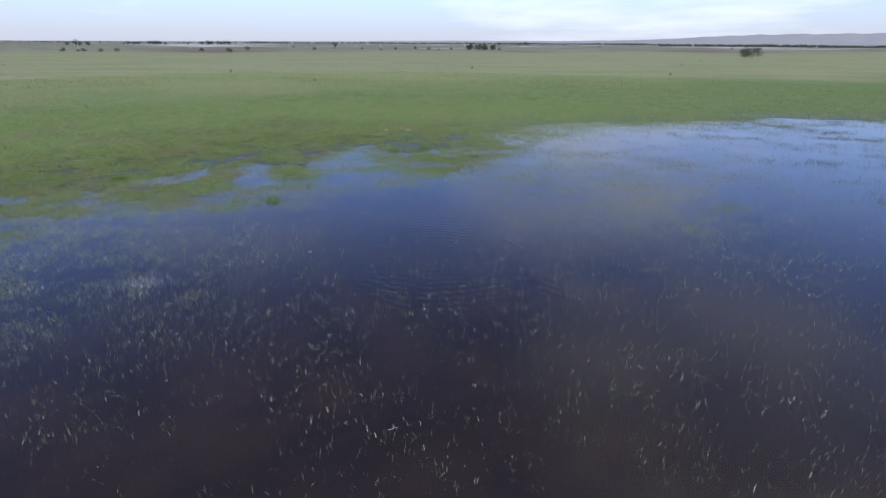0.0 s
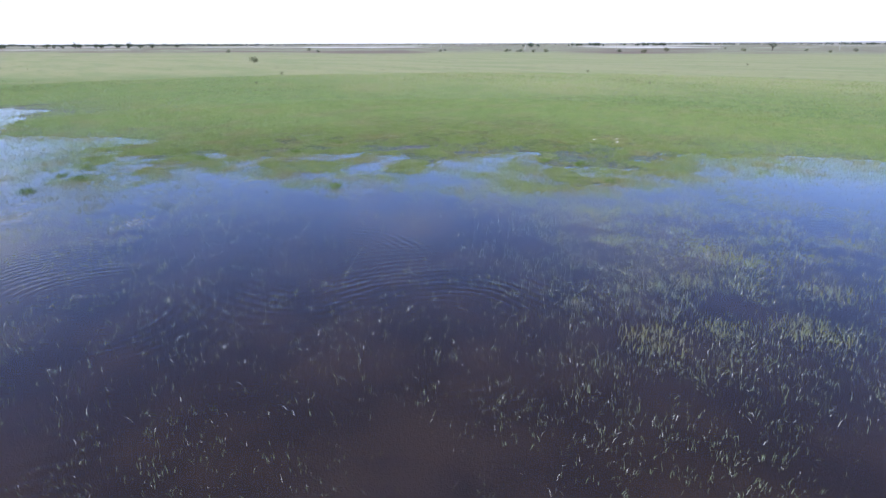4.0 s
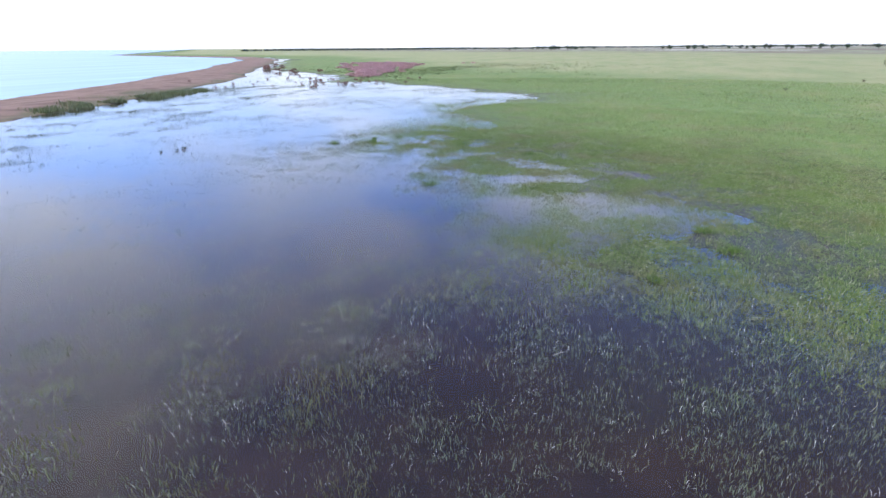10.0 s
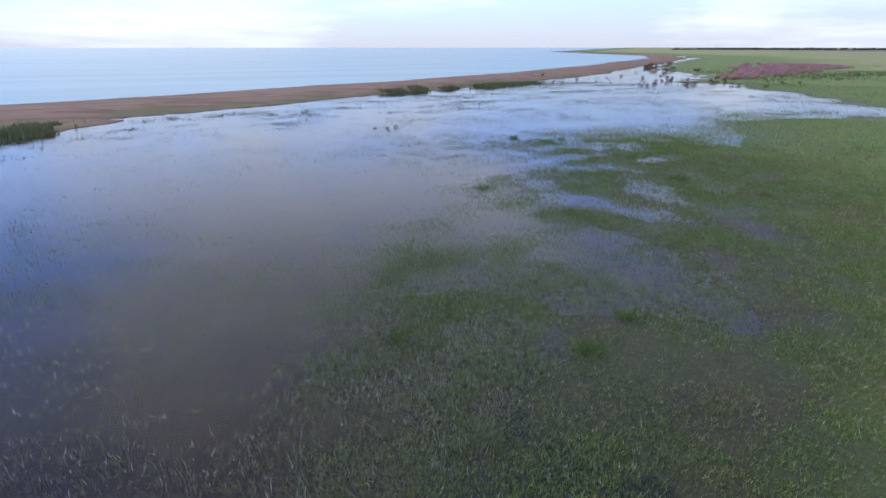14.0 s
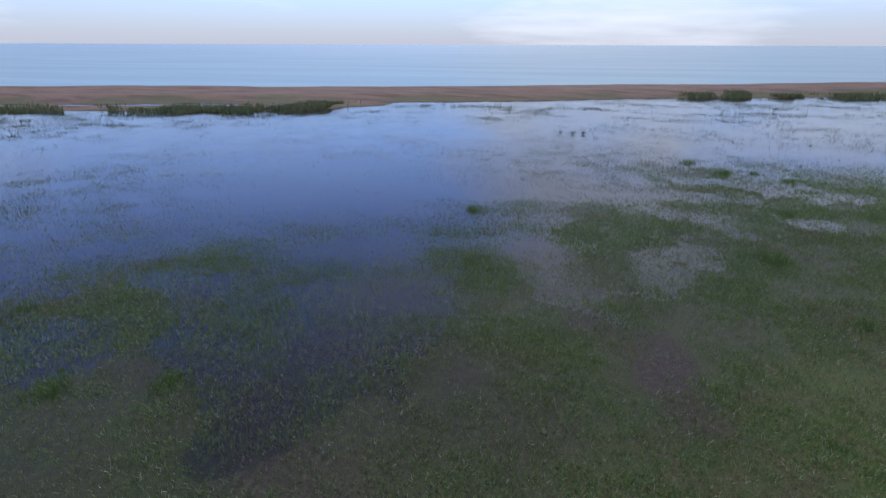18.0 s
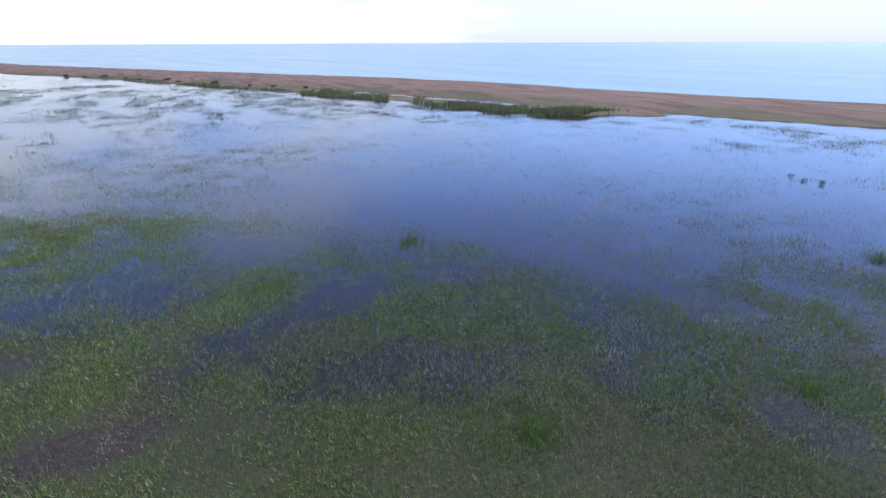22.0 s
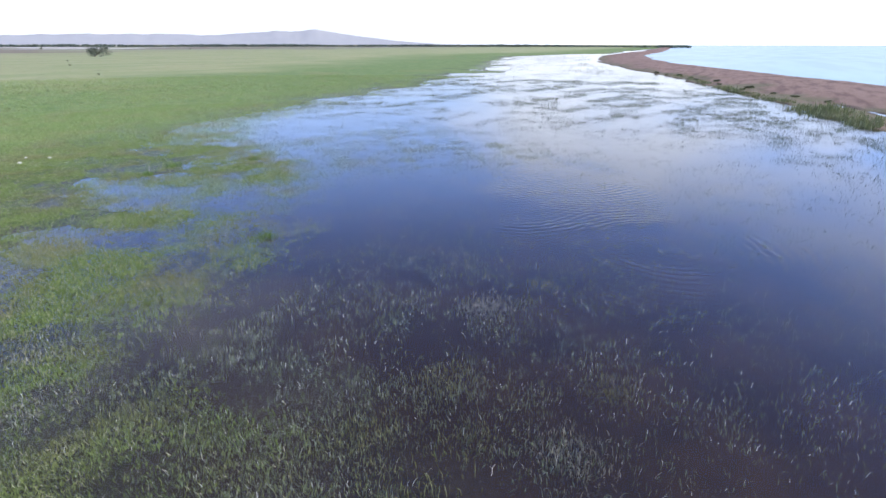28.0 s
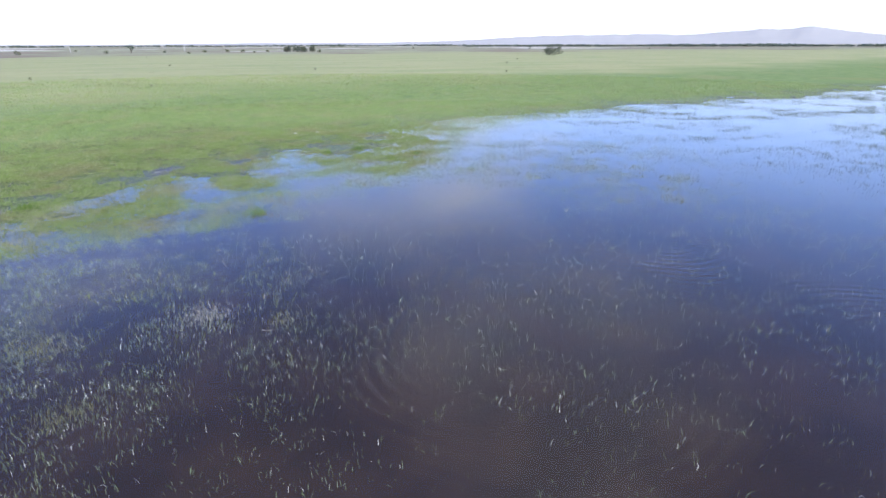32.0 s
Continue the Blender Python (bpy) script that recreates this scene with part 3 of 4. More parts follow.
def build_grass():
    rng = np.random.RandomState(11)
    # short dense grass on the wet soil
    x, y, h = scatter(rng, 1700000, (0, 38), lambda x, y, h, d, s: green_share(x, y, h, d) * (0.18 + 0.72 * smooth(fbm(x, y, 0.5, 3), -0.3, 0.3)) * (s < 0) * smooth(np.hypot(x, y), 38, 26))
    base = tufts(rng, x, y, h, (2, 4), 0.06)
    n = len(base)
    blades("meadow_grass", base, 0.07 + 0.11 * rng.rand(n), 0.010 + 0.009 * rng.rand(n), 0.2 + 0.6 * rng.rand(n), rng, False,
           "short green meadow grass on wet soil", material=meadow_blade)
    for many, reach, label in ((640000, (24, 66), "green meadow grass round the pond's margin"), (330000, (60, 135), "green meadow grass farther from the pond")):
        x, y, h = scatter(rng, many, reach, lambda x, y, h, d, s: (0.6 * green_share(x, y, h, d) + 0.5 * smooth(d, -7, 1)) * (s < 0) * smooth(np.hypot(x, y), reach[0], reach[0] + 8) * smooth(np.hypot(x, y), reach[1], reach[1] - 10))
        base = tufts(rng, x, y, h, (2, 3), 0.15)
        n = len(base)
        blades("distant_meadow_grass", base, 0.10 + 0.13 * rng.rand(n), (0.02 + 0.02 * rng.rand(n)) * reach[0] / 30, 0.3 + 0.6 * rng.rand(n), rng, False, label, material=light_blade)
    # coarser dark tussocks farther off
    x, y, h = scatter(rng, 90000, (34, 128), lambda x, y, h, d, s: smooth(fbm(x, y, 0.05, 4), 0.05, 0.5) * smooth(d, 6, 20) * (s < 0) * 0.6)
    base = tufts(rng, x, y, h, (2, 4), 0.12)
    n = len(base)
    blades("tussock_grass", base, 0.16 + 0.16 * rng.rand(n), 0.04 + 0.04 * rng.rand(n), 0.2 + 0.5 * rng.rand(n), rng, False,
           "darker coarse tussocks in the meadow", material=meadow_blade_dark)
    x, y, h = scatter(rng, 200000, (95, 270), lambda x, y, h, d, s: np.exp(-((x + 175) / 60) ** 2 - ((y + 62) / 36) ** 2) * smooth(fbm(x, y, 0.05, 3), -0.35, 0.3) * smooth(d, 0, 8) * (s < 0))
    base = tufts(rng, x, y, h, (2, 3), 0.3)
    n = len(base)
    blades("tussock_grass", base, 0.3 + 0.3 * rng.rand(n), 0.10 + 0.08 * rng.rand(n), 0.2 + 0.5 * rng.rand(n), rng, False,
           "dark olive tall sedge round the pink shrubs", material=meadow_blade_dark)
    # thin blades that stand out of the shallow water
    x, y, h = scatter(rng, 620000, (0, 36), lambda x, y, h, d, s: np.clip(stand(x, y) + 0.25 * bare(x, y), 0, 1.2) * smooth(fbm(x, y, 0.6, 4) + 0.5 * value_noise(x, y, 2.2), -0.55, 0.55) * (d < 6) * (s < 0) * 0.5)
    base = tufts(rng, x, y, h, (1, 3), 0.09)
    n = len(base)
    blades("marsh_grass", base, 0.08 + 0.15 * rng.rand(n), 0.006 + 0.006 * rng.rand(n), 0.1 + 0.75 * rng.rand(n), rng, True,
           "thin pale grass blades standing in shallow water", material=marsh_blade)

    # streaky stands of rushes farther out
    def rush(x, y, h, d, s, wide=1.0):
        band = smooth(fbm(x * 0.6 - y * 0.2, y * 1.3 + x * 0.3, 0.2 / wide, 4), -0.3, 0.5) * 0.75 * ~in_outline(x, y, LAKE)
        band = band * (0.15 + smooth(fbm(x, y, 0.7 / wide, 3), -0.15, 0.4))
        open_water = np.exp(-((x - 6) / 30) ** 2 - ((y + 16) / 13) ** 2)
        by_bar = 0.45 + 0.9 * smooth(-s, 2.6, 1.2) + 0.9 * smooth(x, 15, 45)
        return band * by_bar * (1 - 0.93 * open_water) * (h < 0) * smooth(-s, 0.02, 0.35) * smooth(np.hypot(x + 4, y - 6), 22, 40)

    x, y, h = scatter(rng, 1700000, (24, 115), rush)
    base = tufts(rng, x, y, 0 * h - 0.05, (1, 2), 0.15)
    n = len(base)
    blades("rush_stand", base, 0.10 + 0.17 * rng.rand(n), 0.02 + 0.018 * rng.rand(n), 0.03 + 0.3 * rng.rand(n), rng, False,
           "dark thin rushes in streaks across the pond", "rushes", material=far_blade)
    x, y, h = scatter(rng, 900000, (105, 420), lambda x, y, h, d, s: 0.7 * rush(x, y, h, d, s, 1.2) * smooth(-s, 0.1, 0.6) * smooth(np.hypot(x, y), 105, 120))
    base = tufts(rng, x, y, 0 * h - 0.05, (1, 2), 0.4)
    n = len(base)
    blades("rush_stand", base, 0.18 + 0.2 * rng.rand(n), 0.05 + 0.06 * rng.rand(n), 0.03 + 0.3 * rng.rand(n), rng, False,
           "dark rushes in streaks at the far ends of the pond", "rushes", material=far_blade)
    # tall reeds along the sand bar
    reed = grass_mat("tall green reeds", (0.14, 0.165, 0.065), (0.22, 0.24, 0.10), (0.26, 0.24, 0.12), (0.36, 0.34, 0.19))
    for ends, deep, many in ((((70, -24), (40, -32), (24, -36), (19, -43)), 4.0, 9000), (((-29, -69), (-45, -72), (-58, -75), (-73, -79)), 4.0, 8000),
                             (((146, 3), (110, -9), (88, -17), (70, -24)), 1.6, 2600)):
        k = rng.randint(0, len(ends) - 1, many)
        p, q, t = np.array(ends, float)[k], np.array(ends, float)[k + 1], rng.rand(many)[:, None]
        at = p + (q - p) * t + np.stack([rng.randn(many) * 1.0, rng.randn(many) * deep * 0.4], 1)
        keep = fbm(at[:, 0], at[:, 1], 0.32, 3) > -0.1
        at = at[keep]
        h = surface(at[:, 0], at[:, 1])[0]
        n = len(at)
        tall = 0.72 * (0.5 + 0.6 * rng.rand(n)) * (0.75 + 0.7 * (fbm(at[:, 0], at[:, 1], 0.3, 2) + 0.3)) * (1.0 if many > 3000 else 0.7)
        blades("reed_bed", np.stack([at[:, 0], at[:, 1], np.maximum(h, -0.15)], 1), tall, 0.06 + 0.05 * rng.rand(n), 0.05 + 0.3 * rng.rand(n), rng, True,
               "dense green reeds along the sand bar", "reeds", material=reed)


build_grass()


# ---- trees, shrubs and small plants ----
def leaf_mat(name, a, b):
    m = Mat(name, 0.6, 0.25)
    c = m.mix(m.step(m.noise(0.8, 3), 0.3, 0.7), m.mix(m.island(), a, b), tuple(0.8 * v for v in a))
    m.colour(c)
    thin = m.node("ShaderNodeBsdfTranslucent", c)
    m.put(m.out.inputs[0], m.node("ShaderNodeMixShader", 0.35, m.p.outputs[0], thin.outputs[0]).outputs[0])
    return m.m


bark = Mat("grey brown bark", 0.9, 0.2)
bark.colour(bark.mix(bark.noise(3.0, 4, 0.6, bark.place((1, 1, 0.3))), (0.07, 0.055, 0.045), (0.16, 0.13, 0.10)))
bark.put(bark.p.inputs["Normal"], bark.bump(bark.noise(14, 3), 0.5, 0.03))
leaf_grey = leaf_mat("grey green foliage", (0.10, 0.115, 0.075), (0.17, 0.185, 0.125))
leaf_dark = leaf_mat("dark green foliage", (0.055, 0.085, 0.05), (0.10, 0.135, 0.08))
leaf_olive = leaf_mat("olive scrub foliage", (0.09, 0.105, 0.05), (0.16, 0.165, 0.085))
leaf_red = leaf_mat("pink red tamarisk foliage", (0.48, 0.27, 0.26), (0.64, 0.41, 0.39))
# grey green of the far woods, lightened to stand in for haze
leaf_wood_hazed = leaf_mat("far woodland foliage lightened for haze", (0.125, 0.155, 0.115), (0.19, 0.215, 0.165))
leaf_brown = leaf_mat("brown red scrub foliage", (0.17, 0.085, 0.07), (0.26, 0.14, 0.11))


def limb(bm, a, b, ra, rb, sides=7):
    a, b = Vector(a), Vector(b)
    q = (b - a).to_track_quat("Z", "Y")
    rings = []
    for p, r in ((a, ra), ((a + b) / 2 + Vector((0.04, -0.03, 0)) * (b - a).length, (ra + rb) / 2), (b, rb)):
        rings.append([bm.verts.new(p + q @ Vector((r * math.cos(k * 2 * math.pi / sides), r * math.sin(k * 2 * math.pi / sides), 0))) for k in range(sides)])
    for lo, hi in zip(rings, rings[1:]):
        for k in range(sides):
            bm.faces.new((lo[k], lo[(k + 1) % sides], hi[(k + 1) % sides], hi[k]))
    bm.faces.new(rings[-1])


def leaves(name, clumps, count, size, rng, material, parent):
    """Small leaf sprays spread through clumps (centre, radii), denser towards their shells."""
    k = rng.randint(0, len(clumps), count)
    mid, rad = np.array([c for c, _ in clumps])[k], np.array([r for _, r in clumps])[k]
    v = rng.randn(count, 3)
    v /= np.linalg.norm(v, axis=1)[:, None]
    at = mid + v * rad * (0.35 + 0.75 * rng.rand(count, 1) ** 0.6)
    at[:, 2] = np.maximum(at[:, 2], 0.03)
    a, b = rng.randn(count, 3), rng.randn(count, 3)
    a *= (size * (0.6 + 0.8 * rng.rand(count, 1))) / np.linalg.norm(a, axis=1)[:, None]
    b *= (size * (0.5 + 0.6 * rng.rand(count, 1))) / np.linalg.norm(b, axis=1)[:, None]
    me = mesh_np(name, np.stack([at - a * 0.5, at + b * 0.5, at + a * 0.5, at - b * 0.4], 1).reshape(-1, 3), np.arange(4 * count).reshape(-1, 4), 4)
    me.materials.append(material)
    ob = new(name, me)
    ob.parent = parent
    return ob


def make_tree(name, label, height, width, seed, material, count=1500, group="", lean=0.0, trunk=0.3, category="tree", leaf=None, drop=0.0):
    rng = np.random.RandomState(seed)
    root = thing(name, label, category, group)
    fork = height * trunk
    bm = bmesh.new()
    limb(bm, (0, 0, -0.3), (0.1 * lean * width, 0, fork), height * 0.05, height * 0.035, 8)
    part("trunk", bm, bark.m, root)
    clumps = []
    for k in range(7):
        a = k * 2.4 + rng.rand()
        reach = width * (0.16 + 0.2 * rng.rand())
        tip = (math.cos(a) * reach + lean * width * 0.35, math.sin(a) * reach, fork + (height - fork) * (0.22 + 0.42 * rng.rand()))
        bm = bmesh.new()
        limb(bm, (0.1 * lean * width, 0, fork * 0.95), tip, height * 0.024, height * 0.008, 6)
        part("limb", bm, bark.m, root)
        clumps.append((tip, (width * 0.2, width * 0.2, height * (0.17 + 0.1 * drop))))
        if drop:
            clumps.append(((tip[0] * 1.35, tip[1] * 1.35, tip[2] * drop), (width * 0.14, width * 0.14, height * 0.2)))
        clumps.append(((tip[0] * 1.15, tip[1] * 1.15, tip[2] + height * 0.08 * rng.randn()), (width * 0.13, width * 0.13, height * 0.11)))
    clumps.append(((lean * width * 0.3, 0, height * 0.78), (width * 0.25, width * 0.25, height * 0.18)))
    leaves("crown", clumps, count, leaf or width * 0.05, rng, material, root)
    return root


def make_shrub(name, label, height, width, seed, material, count=260, group="", category="shrub"):
    rng = np.random.RandomState(seed)
    root = thing(name, label, category, group)
    clumps = []
    bm = bmesh.new()
    for k in range(6):
        a = k * 1.05 + rng.rand()
        tip = (math.cos(a) * width * 0.33 * (0.4 + 0.7 * rng.rand()), math.sin(a) * width * 0.33 * (0.4 + 0.7 * rng.rand()), height * (0.5 + 0.3 * rng.rand()))
        limb(bm, (0, 0, -0.2), tip, height * 0.02 + 0.012, 0.01, 5)
        clumps.append((tip, (width * 0.2, width * 0.2, height * 0.24)))
        clumps.append(((tip[0] * 1.2, tip[1] * 1.2, tip[2] * 0.55), (width * 0.2, width * 0.2, height * 0.26)))
    part("stems", bm, bark.m, root)
    leaves("crown", clumps, count, width * 0.085, rng, material, root)
    return root


def floor_z(x, y):
    return float(surface(x, y)[0])


def spread(proto, places, rng, low=0.8, high=1.25):
    """The built thing goes to the first place, copies to the others."""
    for k, (x, y) in enumerate(places):
        s = low + (high - low) * rng.rand()
        m = Matrix.LocRotScale((x, y, max(floor_z(x, y), -0.04)), Euler((0, 0, rng.rand() * 6.283)), (s, s, s * (0.9 + 0.2 * rng.rand())))
        if k == 0:
            proto.matrix_basis = m
        else:
            c = copy_thing(proto, m)
            c.matrix_basis = m


rng = np.random.RandomState(3)
lone = make_tree("tree", "lone spreading grey-green tree on the open meadow", 7.2, 13.0, 21, leaf_grey, 3400, lean=0.3, trunk=0.10, leaf=0.42, drop=0.5)
lone.location = (167, 321, floor_z(167, 321))
lone.rotation_euler[2] = radians(-25)
mid_tree = make_tree("tree", "small dark round tree on the far steppe", 9, 7.5, 22, leaf_dark, 900, trunk=0.2)
mid_tree.location = (-144, 577, floor_z(-144, 577))

bush = make_shrub("bush", "low olive bush on the open steppe", 2.2, 3.4, 31, leaf_olive, 420, "bushes on the steppe", "bush")
spread(bush, [(-201, 92), (-271, 361), (-280, 368), (-262, 366), (-287, 362), (-254, 372), (-216, 423), (-177, 389), (-212, 417), (-200, 437), (-197, 471),
              (-43, 576), (-77, 564), (-227, 695), (-110, 551), (204, 903), (-352, 347), (-82, 501), (-458, 195), (-60, 600), (-20, 590), (30, 545),
              (-330, 420), (-380, 380), (-150, 520), (-30, 530), (470, 640), (350, 760), (-500, 300), (-420, 260)], rng, 0.8, 1.5)
weed = make_shrub("bush", "small dark weedy bush in the short grass", 0.6, 0.9, 32, leaf_olive, 160, "small bushes in the meadow", "bush")
spread(weed, [(83, 187), (5, 151), (-45, 201), (-87, 365), (-120, 60), (-95, 40), (-60, 120), (60, 130), (-150, 150), (20, 210), (-30, 95), (110, 240)], rng)
thicket = make_shrub("bush", "tall grey thicket of bare twiggy shrubs", 6.0, 8.5, 33, leaf_grey, 900, "grey thicket", "bush")
spread(thicket, [(0, 560), (8, 566), (16, 558), (24, 563), (12, 552)], rng, 0.8, 1.1)

far_tree = make_tree("tree", "dark green round tree on the far plain", 9, 9, 41, leaf_dark, 420, "trees on the far plain", trunk=0.15, leaf=0.9)
spots = []
for lo, hi, dist, many in ((113.0, 118.2, 1250, 16), (118.8, 123.4, 1200, 14), (160.5, 172.0, 1000, 16), (-176.5, -167.0, 1050, 24), (171.0, 179.0, 1000, 10), (125, 128, 900, 5), (80, 92, 1300, 10)):
    for k in range(many):
        az = radians(lo + (hi - lo) * (0.5 * rng.rand() + 0.5 * (0.5 + 0.5 * math.sin(7 * rng.rand()))))
        r = dist * (0.97 + 0.1 * rng.rand())
        spots.append((r * math.cos(az), r * math.sin(az)))
spread(far_tree, spots, rng, 0.6, 1.15)

red = make_shrub("red_shrub", "pink-red flowering shrub at the far end of the pond", 1.0, 4.6, 51, leaf_red, 300, "pink-red shrubs", "shrub")
places = []
while len(places) < 190:
    u, v = rng.rand() ** 0.8, rng.randn() * 0.5
    x, y = -126 - 125 * u, -68 - 46 * u + v * (6 + 20 * u)
    places.append((x, y))
spread(red, places, rng, 0.6, 1.2)
scrub = make_shrub("scrub_shrub", "low brown-red scrub at the tip of the sand bar", 1.1, 3.0, 52, leaf_brown, 260, "brown scrub", "shrub")
spread(scrub, [(-183, -142), (-190, -148), (-176, -138), (-198, -152), (-171, -134), (-205, -150), (-186, -136), (-166, -128), (-160, -120), (-212, -160),
               (-148, -104), (-154, -110), (-158, -100), (-168, -118), (-225, -168), (-240, -178)], rng, 0.7, 1.3)
drowned = make_shrub("drowned_shrub", "dark dead weed standing in the pond", 0.8, 1.4, 53, leaf_brown, 260, "drowned weeds", "shrub")
spread(drowned, [(-112 + 15 * rng.randn(), -66 + 9 * rng.randn()) for _ in range(64)] + [(-122, -82), (-132, -92), (-126, -88), (-95, -95), (-88, -96)], rng, 0.4, 0.95)
bank = make_shrub("bank_shrub", "small green shrub on the pond side of the sand bar", 0.5, 1.7, 54, leaf_olive, 520, "shrubs on the sand bar", "shrub")
spread(bank, [(92, -20), (99, -15), (104, -16), (112, -10), (120, -9), (127, -4), (135, -2), (144, 2), (86, -23), (79, -27), (150, 6), (158, 10)], rng, 0.6, 1.2)

# weeds that break the surface far out in the pond
water_weed = make_shrub("water_weed", "dark leafy weed standing out of the pond", 0.5, 0.8, 61, leaf_dark, 260, "water weeds", "plant")
spread(water_weed, [(-9.9, -26.0), (-11.0, -25.2), (-12.0, -25.4)], rng, 0.5, 0.8)


def make_tuft(name, label, many, tall, wide, seed, material, group):
    rng = np.random.RandomState(seed)
    at = np.stack([rng.randn(many) * wide * 0.4, rng.randn(many) * wide * 0.4, np.full(many, -0.08)], 1)
    ob = blades(name, at, tall * (0.6 + 0.6 * rng.rand(many)), 0.012 + 0.012 * rng.rand(many), 0.1 + 0.7 * rng.rand(many), rng, True, label, "grass tuft", material)
    return tagged(ob, label, "grass tuft", group, "stuff")


bright = grass_mat("bright green sedge", (0.09, 0.16, 0.03), (0.15, 0.23, 0.05), (0.13, 0.19, 0.05), (0.25, 0.27, 0.10))
straw = grass_mat("bleached dead grass", (0.30, 0.29, 0.22), (0.42, 0.41, 0.34), (0.34, 0.33, 0.26), (0.55, 0.54, 0.48))
yellow = grass_mat("yellow green flooded grass", (0.17, 0.19, 0.07), (0.27, 0.28, 0.13), (0.22, 0.21, 0.09), (0.38, 0.37, 0.22))
sedge = make_tuft("sedge_tuft", "bright green sedge tuft at the water's edge", 190, 0.5, 0.75, 71, bright, "green sedge tufts")
spread(sedge, [(-6.0, 1.15), (-20.5, -10.2), (-22.5, -11), (-19, -13.5), (-21.4, -1.4), (-19.4, 10.6), (-24, -9), (-18.5, 5.5), (1.5, 18.5), (6, 15.2), (-1, 17.5)], rng, 0.6, 1.0)
mats = make_tuft("flooded_tuft", "yellow-green tuft of flooded grass in the pond", 260, 0.28, 1.5, 72, yellow, "flooded grass tufts")
spread(mats, [(16.5, 3.0), (18.8, -0.4), (17.6, 6.6), (16.2, 6.7), (20, 12.3), (19.5, 9), (20.5, 5.5), (-11.7, -11.6), (-13.6, -13.2), (-14.5, -11), (-4.7, -11.7), (-10, -15.5), (12, 5), (14.5, -2),
              (17.5, -2.5), (21, 1.5), (-16, -13), (-18, -11)], rng, 0.6, 1.1)
pale = make_tuft("dead_grass_tuft", "bleached flattened grass tuft on the wet meadow", 300, 0.22, 1.5, 73, straw, "dead grass tufts")
spread(pale, [(-17.3, 3.1), (-9.2, 8.6), (-18.6, 2.0), (-13.2, 13.5), (-16.2, 4.6), (-17.3, 1.5), (-8.1, 9.8), (-14.9, 7.7), (-25.3, 10.8), (-24.6, 12.2), (-23.8, 13.6), (-12.8, -15.1), (-7.1, -10.7), (-13, -15.4), (-14.2, -16.4), (-7.5, -10.5), (-20, 5), (-16.8, 2.2), (-17.8, 4.2), (-16, 0.8), (-18.4, 0.6), (-15.4, 2.8), (-19.2, -1.6), (-18, -3.2), (-17.2, 5.4), (-15.2, 5.8), (-19.6, 1.2), (-20.4, -4), (-16.6, -0.6)], rng, 0.5, 1.0)


# ---- small loose things ----
chalk = Mat("pale bleached stone", 0.85, 0.2)
chalk.colour(chalk.mix(chalk.noise(9.0, 4), (0.55, 0.53, 0.48), (0.78, 0.76, 0.70)))
dead_wood = Mat("bleached dead stem", 0.8, 0.2)
dead_wood.colour(dead_wood.mix(dead_wood.noise(12.0, 3), (0.36, 0.33, 0.27), (0.56, 0.53, 0.46)))


def make_stone():
    bm = bmesh.new()
    bmesh.ops.create_icosphere(bm, subdivisions=2, radius=0.16)
    r = np.random.RandomState(8)
    for v in bm.verts:
        v.co = Vector((v.co.x * 1.3, v.co.y * 0.9, v.co.z * 0.6)) * (0.85 + 0.3 * r.rand())
    return tagged(part("stone", bm, chalk.m), "small pale stone lying in the short grass", "stone", "pale stones in the grass")


spread(make_stone(), [(-3.5, 29.1), (-1.3, 29.4), (-2.2, 31.0)], rng, 0.7, 1.1)


def make_stick():
    bm = bmesh.new()
    limb(bm, (-0.32, 0, 0), (0.1, 0.05, 0.03), 0.014, 0.011, 6)
    limb(bm, (0.1, 0.05, 0.03), (0.36, 0.0, 0.05), 0.011, 0.006, 6)
    limb(bm, (0.05, 0.04, 0.02), (0.2, 0.22, 0.06), 0.008, 0.004, 6)
    return tagged(part("floating_stem", bm, dead_wood.m), "bleached dead stem floating on the pond", "stem", "floating dead stems")


stem = make_stick()
for k, (x, y, turn, size) in enumerate([(4.06, -18.76, 0.4, 0.4), (-7.5, -10.4, 1.7, 0.6), (-5.2, -12.4, 2.9, 0.5), (18.5, 5.0, 0.9, 0.6), (12.6, 12.4, 2.2, 0.7), (-14.2, -14.0, 0.2, 0.45)]):
    m = Matrix.LocRotScale((x, y, 0.004), Euler((0, 0, turn)), (size, size, size))
    if k:
        copy_thing(stem, m).matrix_basis = m
    else:
        stem.matrix_basis = m


# ---- poles of the far power line ----
wood = Mat("weathered pale pole", 0.85, 0.2)
wood.colour(wood.mix(wood.noise(2.0, 4, 0.6, wood.place((1, 1, 0.1))), (0.42, 0.40, 0.36), (0.58, 0.56, 0.52)))


def make_pole():
    root = thing("utility_pole", "pale weathered utility pole standing on the far steppe", "utility pole", "power line poles")
    bm = bmesh.new()
    limb(bm, (0, 0, -0.3), (0, 0, 9.0), 0.24, 0.16, 8)
    part("shaft", bm, wood.m, root)
    bm = bmesh.new()
    bmesh.ops.create_cube(bm, size=1.0, matrix=Matrix.Translation((0, 0.2, 8.5)) @ Matrix.Diagonal((2.2, 0.14, 0.16, 1)))
    bmesh.ops.bevel(bm, geom=bm.edges[:], offset=0.02, segments=1, affect="EDGES")
    part("crossarm", bm, wood.m, root)
    for x in (-0.95, 0.0, 0.95):
        bm = bmesh.new()
        limb(bm, (x, 0.2, 8.56), (x, 0.2, 8.85), 0.06, 0.045, 6)
        part("insulator", bm, wood.m, root, "pale insulator")
    return root


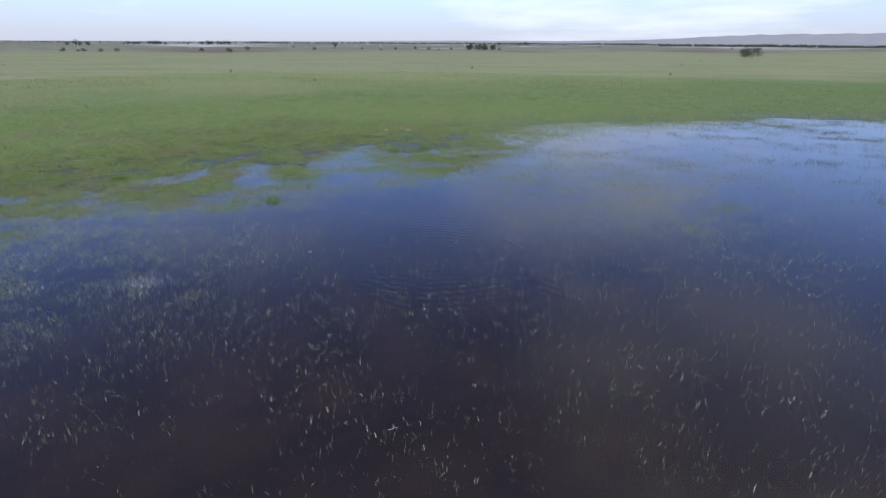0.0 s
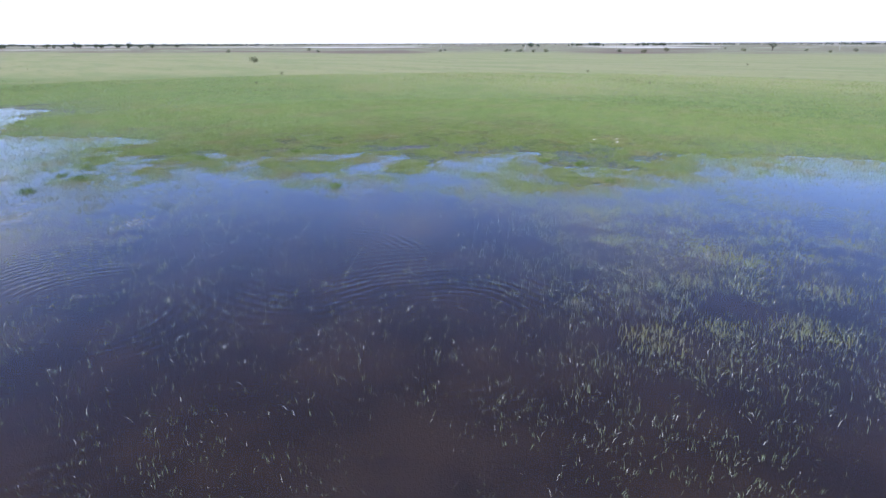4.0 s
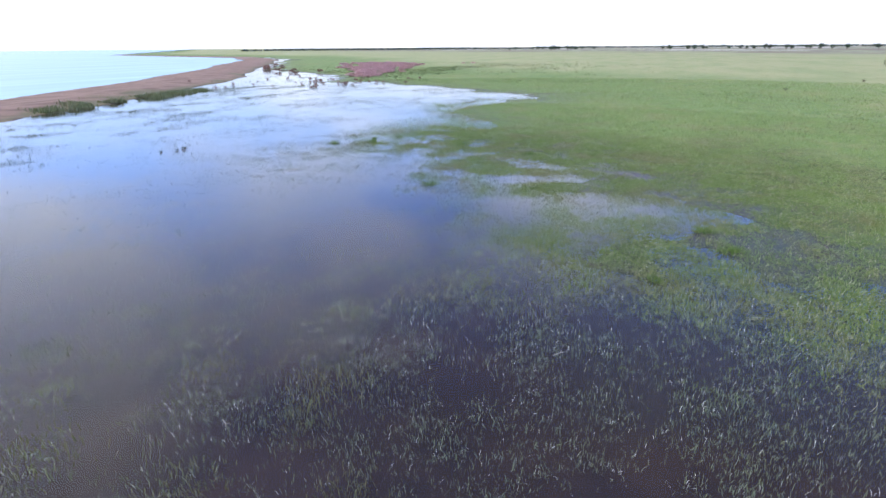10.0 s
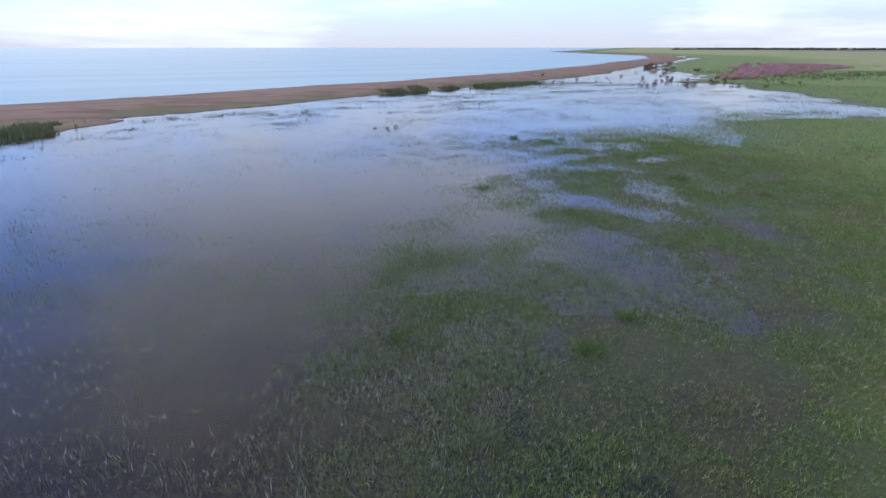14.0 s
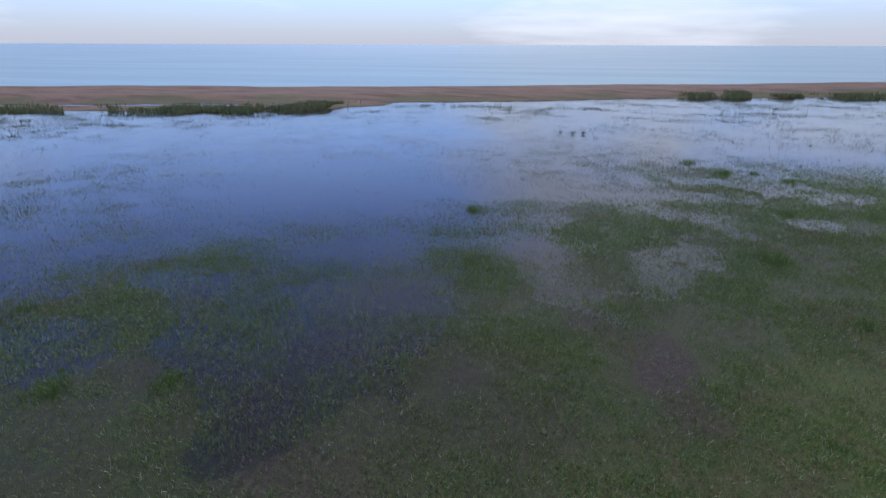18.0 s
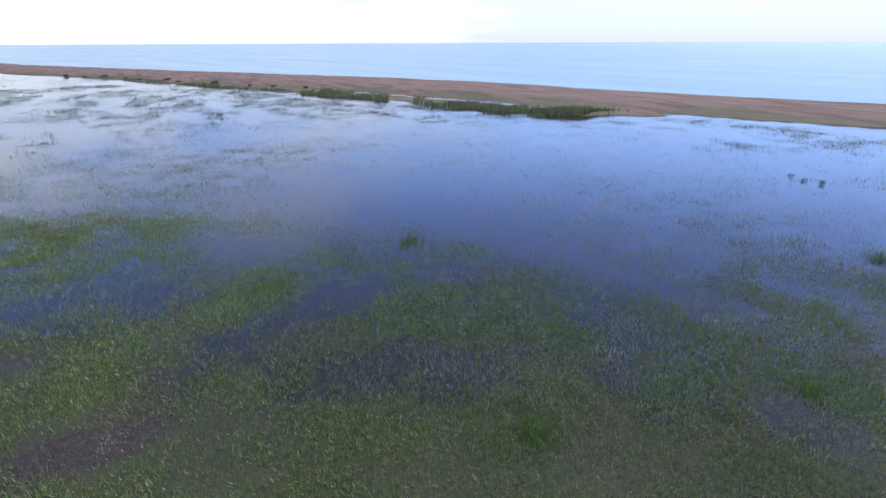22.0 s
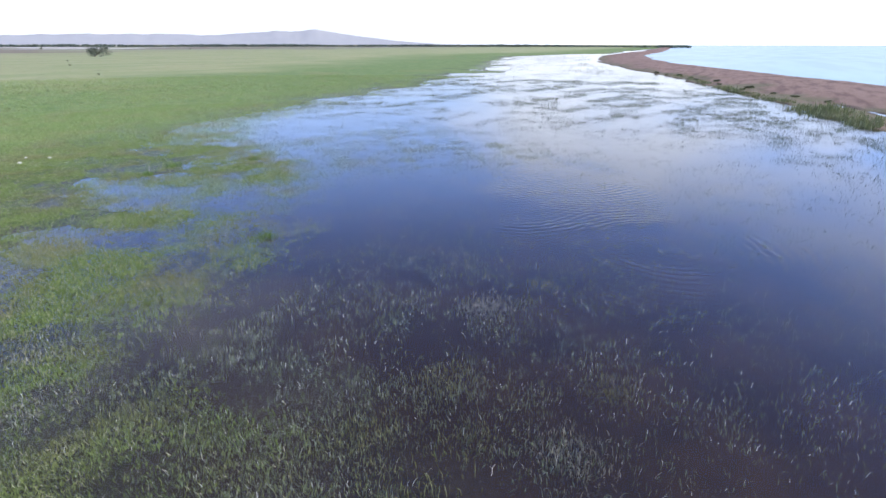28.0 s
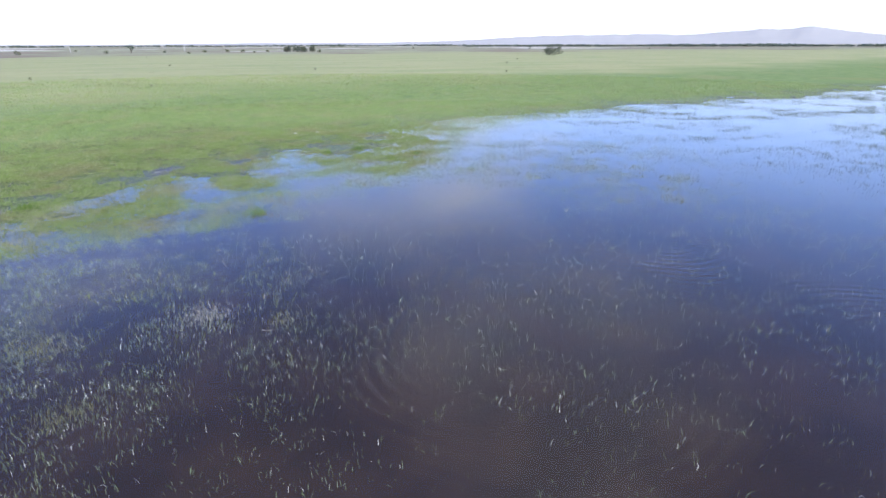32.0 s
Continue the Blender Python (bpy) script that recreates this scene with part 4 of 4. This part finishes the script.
pole = make_pole()
for k, (x, y) in enumerate([(-560, 425), (-470, 462), (-385, 515), (-305, 580), (-215, 640), (-118, 715), (-10, 790), (100, 860), (340, 960), (600, 1090)]):
    m = Matrix.LocRotScale((x, y, floor_z(x, y)), Euler((0, 0, radians(125))), None)
    if k:
        copy_thing(pole, m)
    else:
        pole.matrix_basis = m


# ---- far woods and mountains ----
def build_woods():
    rng = np.random.RandomState(9)
    for lo, hi, dist, tall, many in ((5.5, 72, 1450, 9, 1500), (-170, -141, 1500, 7, 520), (150, 190, 1900, 9, 560), (72, 112, 2100, 9, 640), (112, 150, 2300, 7, 240)):
        az = np.radians(lo + (hi - lo) * rng.rand(many))
        r = dist * (0.95 + 0.16 * rng.rand(many))
        c = np.stack([r * np.cos(az), r * np.sin(az)], 1)
        h = surface(c[:, 0], c[:, 1])[0]
        size = 0.66 * tall * (0.55 + 0.5 * rng.rand(many)) * np.clip(0.55 + 1.2 * (fbm(c[:, 0], c[:, 1], 0.006, 3) + 0.2), 0.3, 1.1)
        per = 30
        v = rng.randn(many, per, 3)
        v /= np.linalg.norm(v, axis=2)[:, :, None]
        at = v * (0.4 + 0.6 * rng.rand(many, per, 1)) * np.stack([size * 0.8, size * 0.8, size * 0.5], 1)[:, None]
        at += np.stack([c[:, 0], c[:, 1], h + size * 0.5], 1)[:, None]
        at[:, :, 2] = np.maximum(at[:, :, 2], h[:, None])
        at = at.reshape(-1, 3)
        n = len(at)
        a, b = rng.randn(n, 3), rng.randn(n, 3)
        a *= 1.6 / np.linalg.norm(a, axis=1)[:, None]
        b *= 1.6 / np.linalg.norm(b, axis=1)[:, None]
        me = mesh_np("far_woods", np.stack([at - a, at + b, at + a, at - b], 1).reshape(-1, 3), np.arange(4 * n).reshape(-1, 4), 4)
        me.materials.append(leaf_wood_hazed)
        tagged(new("far_woods", me), "dark belt of trees along the horizon", "woods", kind="stuff")


build_woods()

RIDGE = [(28, 0.0), (33.5, 0.36), (37.4, 0.8), (39.5, 1.12), (41.7, 1.42), (43.5, 1.28), (47.4, 1.18), (51, 0.86), (56, 0.95), (62.6, 0.88),
         (68, 0.68), (73, 0.42), (80, 0.26), (92, 0.24), (102, 0.14), (118, 0.08), (132, 0.0)]


def build_mountains():
    az = np.linspace(RIDGE[0][0], RIDGE[-1][0], 420)
    el = np.interp(az, [a for a, _ in RIDGE], [e for _, e in RIDGE]) * (1 + 0.10 * fbm(az, 0 * az, 0.9, 4))
    a = np.radians(az)
    rows, steps = [], 10
    for k in range(steps + 1):
        t = k / steps
        r = 4650 - 500 * (1 - t)
        z = 4650 * np.tan(np.radians(el)) * t ** 1.2 * (1 + 0.25 * (1 - t) * fbm(az * 3, 0 * az + 9 * t, 0.6, 4)) - 3
        rows.append(np.stack([r * np.cos(a), r * np.sin(a), z], 1))
    n = len(az)
    idx = np.arange((steps + 1) * n).reshape(steps + 1, n)
    quads = np.stack([idx[:-1, :-1], idx[:-1, 1:], idx[1:, 1:], idx[1:, :-1]], -1).reshape(-1, 4)
    me = mesh_np("backdrop", np.concatenate(rows), quads, 4)
    m = Mat("distant hills paled with haze", 1.0, 0.0)
    # aerial haze is put into the hills' pale grey base colour
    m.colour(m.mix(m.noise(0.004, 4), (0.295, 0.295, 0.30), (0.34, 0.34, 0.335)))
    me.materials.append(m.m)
    tagged(new("backdrop", me), "mountains on the horizon in a pale haze tone", "mountains", kind="structure")


build_mountains()
